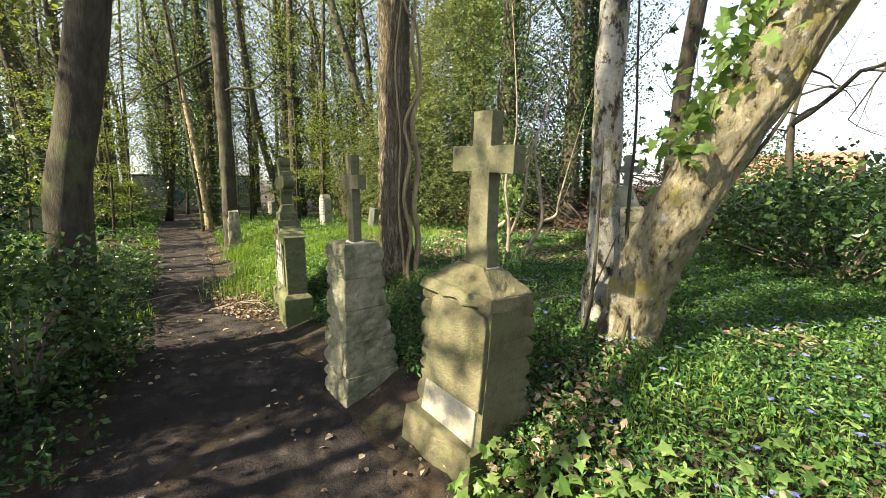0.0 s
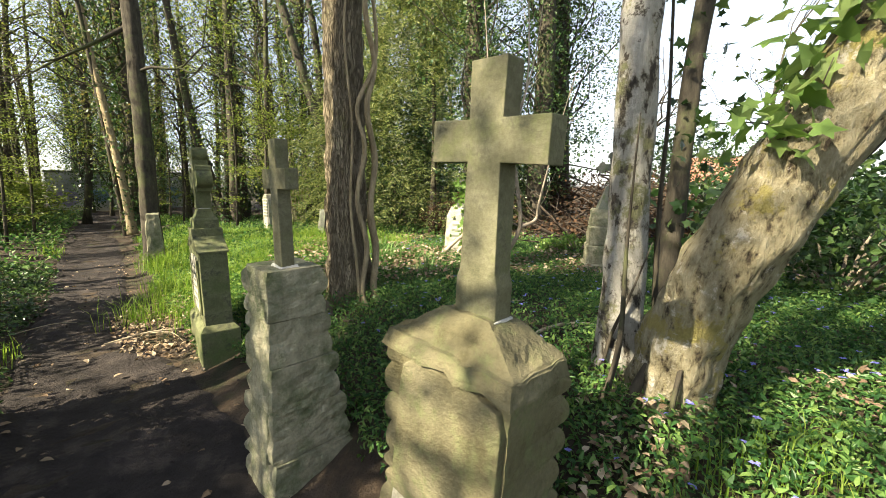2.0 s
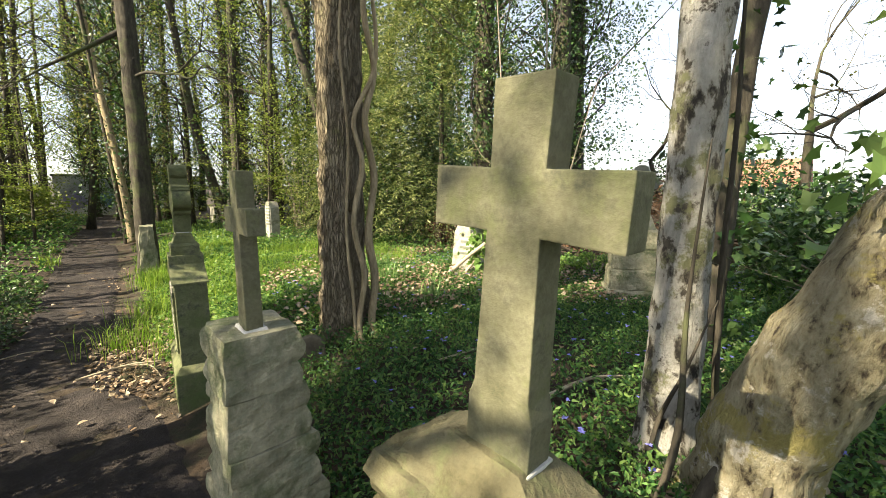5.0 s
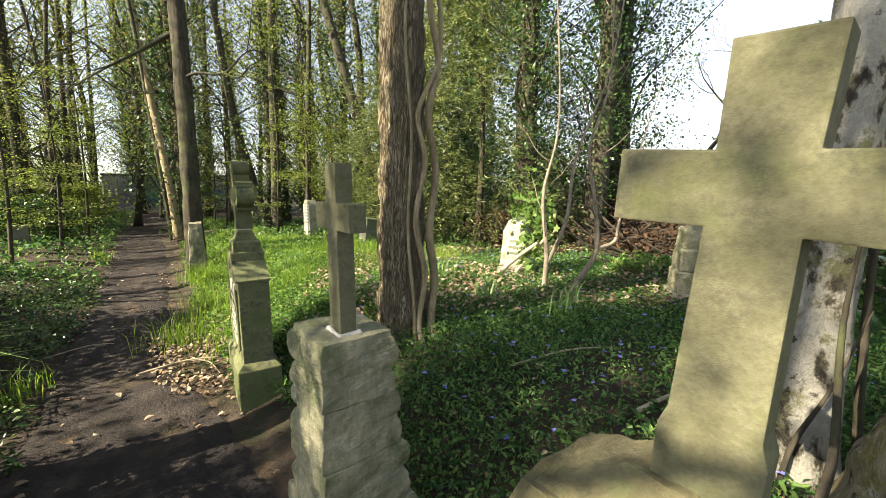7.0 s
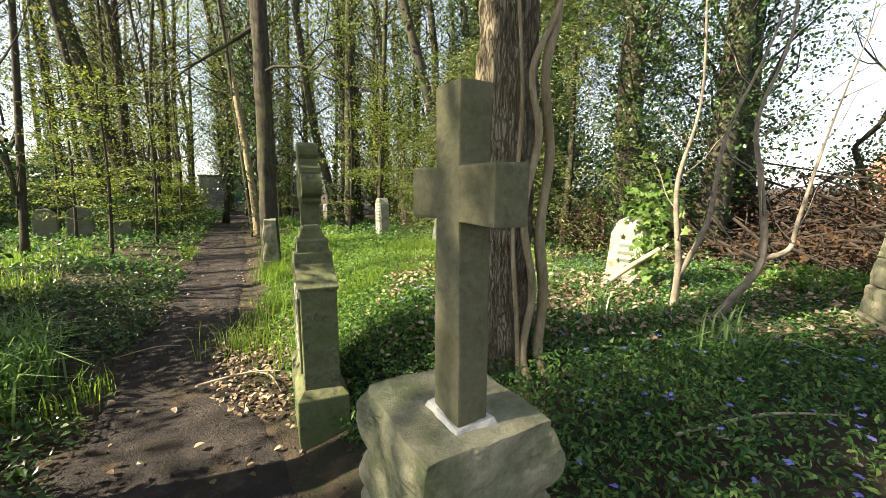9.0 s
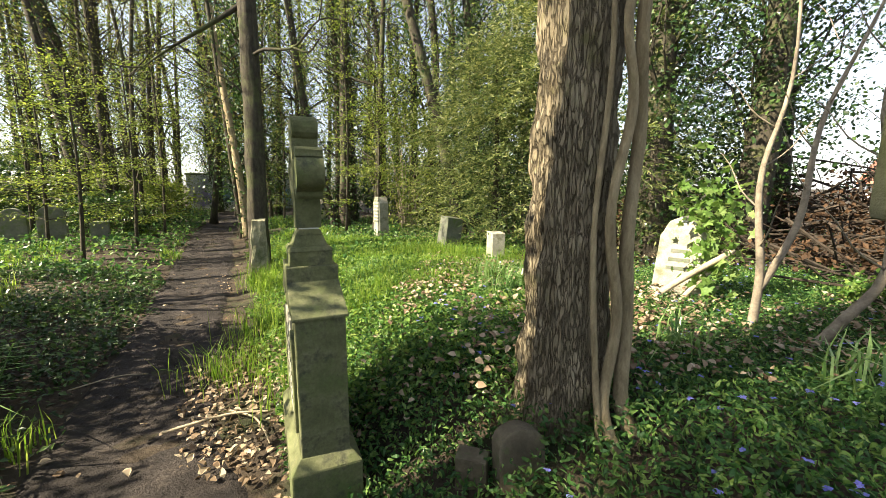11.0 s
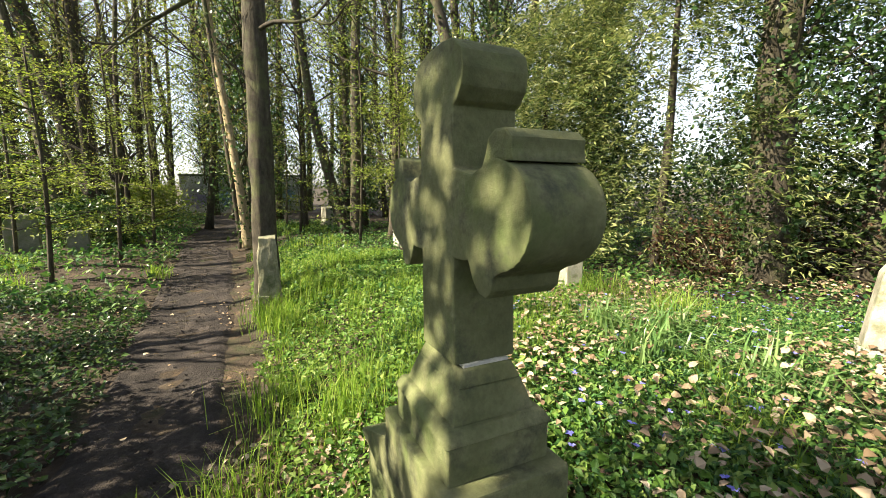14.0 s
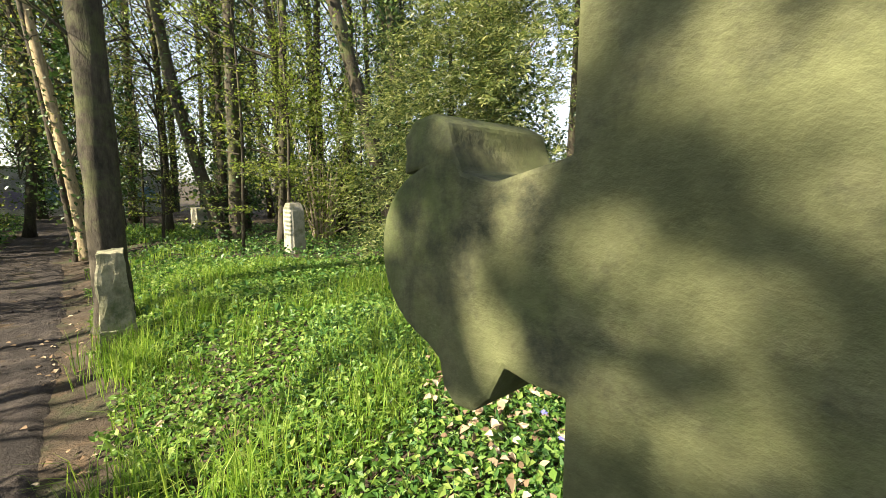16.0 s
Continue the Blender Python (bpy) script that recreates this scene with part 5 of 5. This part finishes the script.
stuff("grass", blades("grass", tufts(0.3, 3.5, 0.4, 2.4, 120, 26, lambda x, y: right_bank(x, y) & (patch(x, y, 2.0, 5) > 0.2)), 0.16, L_GRASS, 0.003, 0.7), "thin grass among periwinkle", "grass")
sw = np.concatenate([np.repeat([(x, y, on_ground(x, y, 0.01))], k, axis=0) for x, y, k in ((-0.75, 6.6, 60), (-0.2, 6.3, 40), (-0.9, 7.1, 50), (-0.45, 7.0, 50), (-4.4, 4.4, 50), (-4.75, 4.75, 60), (-5.1, 4.3, 40), (-4.2, 3.6, 40), (0.9, 4.9, 25), (0.2, 5.3, 25))])
sw[:, :2] += RNG.normal(size=(len(sw), 2)) * 0.10
stuff("sword_leaves", blades("sword_leaves", np.repeat(sw, 2, axis=0) + RNG.normal(size=(2 * len(sw), 3)) * (0.05, 0.05, 0), 0.36, L_SWORD, 0.007, 1.5), "clumps of pale arching sword-shaped leaves", "plants")
sl = np.concatenate([np.repeat([(x, y, on_ground(x, y, 0.01))], k, axis=0) for x, y, k in ((-4.25, 4.55, 120), (-4.6, 4.75, 130), (-4.05, 4.2, 90), (-4.9, 5.1, 90), (-3.9, 3.7, 70))])
sl[:, :2] += RNG.normal(size=(len(sl), 2)) * 0.12
stuff("sword_leaves", blades("sword_leaves", sl, 0.5, L_SWORD, 0.009, 1.5), "large clump of arching sword-shaped leaves beside the path", "plants")
# flowers: five petals each
fl = scatter(2600, -1.6, 4.5, 0.8, 8.5, lambda x, y: right_bank(x, y) & (off_path(x, y) > 1.6))[:850]
fl[:, 2] += RNG.uniform(0.09, 0.16, len(fl))
ang = np.tile(np.arange(5) * 2 * math.pi / 5, len(fl))
al = np.stack([np.cos(ang), np.sin(ang), 0.15 + 0 * ang], axis=1)
stuff("periwinkle_flowers", leaf_mesh("periwinkle_flowers", np.repeat(fl, 5, axis=0), 0.018, L_FLOWER, 3.0, 0.4, along=al, spread=0.05), "scattered violet-blue periwinkle flowers", "flowers")
# litter
p = scatter(5500, -8, 4, 0, 11, lambda x, y: (patch(x, y, 1.4, 6) + RNG.normal(size=len(x)) * 0.5 > 0.3) & (np.abs(off_path(x, y)) > 0.35))
p[:, 2] += 0.03
stuff("leaf_litter", leaf_mesh("leaf_litter", p, 0.05, L_DEAD, 2.0, 0.3, oval=True, fold=0.15), "dry brown fallen leaves", "leaf litter")
p = scatter(1500, -3.4, -1.6, 4.6, 6.2, lambda x, y: (off_path(x, y) > 0.25) & (off_path(x, y) < 1.3))
p[:, 2] += RNG.uniform(0.02, 0.10, len(p))
stuff("leaf_litter", leaf_mesh("leaf_litter", p, 0.048, L_DEAD, 1.2, 0.28, oval=True, fold=0.15), "heap of dry leaves and twigs by a gravestone", "leaf litter")
p = scatter(280, -6, 0.2, 0.5, 10, lambda x, y: np.abs(off_path(x, y)) < 0.9)
p[:, 2] += 0.035
stuff("leaf_litter", leaf_mesh("leaf_litter", p, 0.05, L_DEAD, 2.5, 0.35, oval=True, fold=0.12), "single fallen leaves on the path", "leaf litter")
# ivy in the foreground and young shoots
iv = np.concatenate([RNG.normal(size=(230, 2)) * (0.16, 0.2) + (0.42, 1.42), RNG.normal(size=(160, 2)) * (0.3, 0.2) + (0.85, 1.15), RNG.normal(size=(90, 2)) * (0.1, 0.12) + (0.25, 1.62)])
iv = np.column_stack([iv, ground_z(iv[:, 0], iv[:, 1]) + RNG.uniform(0.03, 0.22, len(iv))])
stuff("ivy_carpet", leaf_mesh("ivy_carpet", iv, 0.062, L_IVY_SUN, 0.8, lobed=True), "lobed ivy in the sunlit green round a gravestone's foot", "ivy")
p = scatter(7000, -1.8, 2.4, 5.0, 9.0, lambda x, y: right_bank(x, y) & (patch(x, y, 1.3, 9) + RNG.normal(size=len(x)) * 0.4 > 0.1))
p[:, 2] += RNG.uniform(0.08, 0.16, len(p))
stuff("leaf_litter", leaf_mesh("leaf_litter", p, 0.05, L_DEAD, 1.6, 0.32, oval=True, fold=0.15), "pale dry leaves among the herbs", "leaf litter")
p = scatter(1100, -1.7, 0.5, 4.75, 6.7, lambda x, y: right_bank(x, y) & (patch(x, y, 1.6, 2) + RNG.normal(size=len(x)) * 0.5 > -0.35))
p[:, 2] += RNG.uniform(0.10, 0.18, len(p))
stuff("leaf_litter", leaf_mesh("leaf_litter", p, 0.046, L_DEAD, 1.2, 0.34, oval=True, fold=0.15), "pale curled dry leaves around a vine-wound trunk", "leaf litter")
p = scatter(2600, 0.2, 2.6, 0.4, 2.6, lambda x, y: patch(x, y, 2.3, 4) > 0.2)
p[:, 2] += RNG.uniform(0.05, 0.13, len(p))
stuff("leaf_litter", leaf_mesh("leaf_litter", p, 0.05, L_DEAD, 1.4, 0.3, oval=True, fold=0.15), "dry leaves caught in periwinkle", "leaf litter")
# clods and pebbles on the path
p = scatter(4200, -8.5, 0.6, 0.3, 12, lambda x, y: np.abs(off_path(x, y)) < edge(x, y) + 0.1)
v0 = np.array(((1, 0, 0), (-1, 0, 0), (0, 1, 0), (0, -1, 0), (0, 0, 1), (0, 0, -1)), float)
f0 = np.array(((0, 2, 4), (2, 1, 4), (1, 3, 4), (3, 0, 4), (2, 0, 5), (1, 2, 5), (3, 1, 5), (0, 3, 5)))
r = np.abs(RNG.normal(size=(len(p), 1, 1))) * 0.009 + 0.004
v = p[:, None, :] + (0, 0, 0.012) + v0[None] * r * RNG.uniform(0.6, 1.3, (len(p), 6, 3)) * (1, 1, 0.7)
stuff("clods", mesh_from("clods", v.reshape(-1, 3), (np.arange(len(p))[:, None, None] * 6 + f0[None]).reshape(-1, 3), M_PATH), "small clods and pebbles on the path", "soil")
# sticks lying about
for a, b, r in (((0.75, 3.35), (1.35, 3.55), 0.014), ((-2.95, 4.9), (-2.35, 5.15), 0.010), ((-2.7, 5.2), (-2.2, 4.85), 0.008), ((0.2, 3.9), (1.0, 4.1), 0.008), ((-1.2, 1.3), (-0.6, 1.1), 0.007), ((-4.1, 5.3), (-3.7, 5.6), 0.006), ((-2.5, 5.4), (-2.1, 5.3), 0.009)):
    A, B = (a[0], a[1], on_ground(*a) + 0.06), (b[0], b[1], on_ground(*b) + 0.07)
    bm = bmesh.new()
    tube(bm, spline((A, (np.array(A) + B) / 2 + (0.03, 0.04, 0.03), B), 9), np.linspace(r, r * 0.5, 9), 6, 0.2)
    tagged(part("stick", bm, M_CUT, smooth=True), "bleached stick lying on the ground cover", "stick")
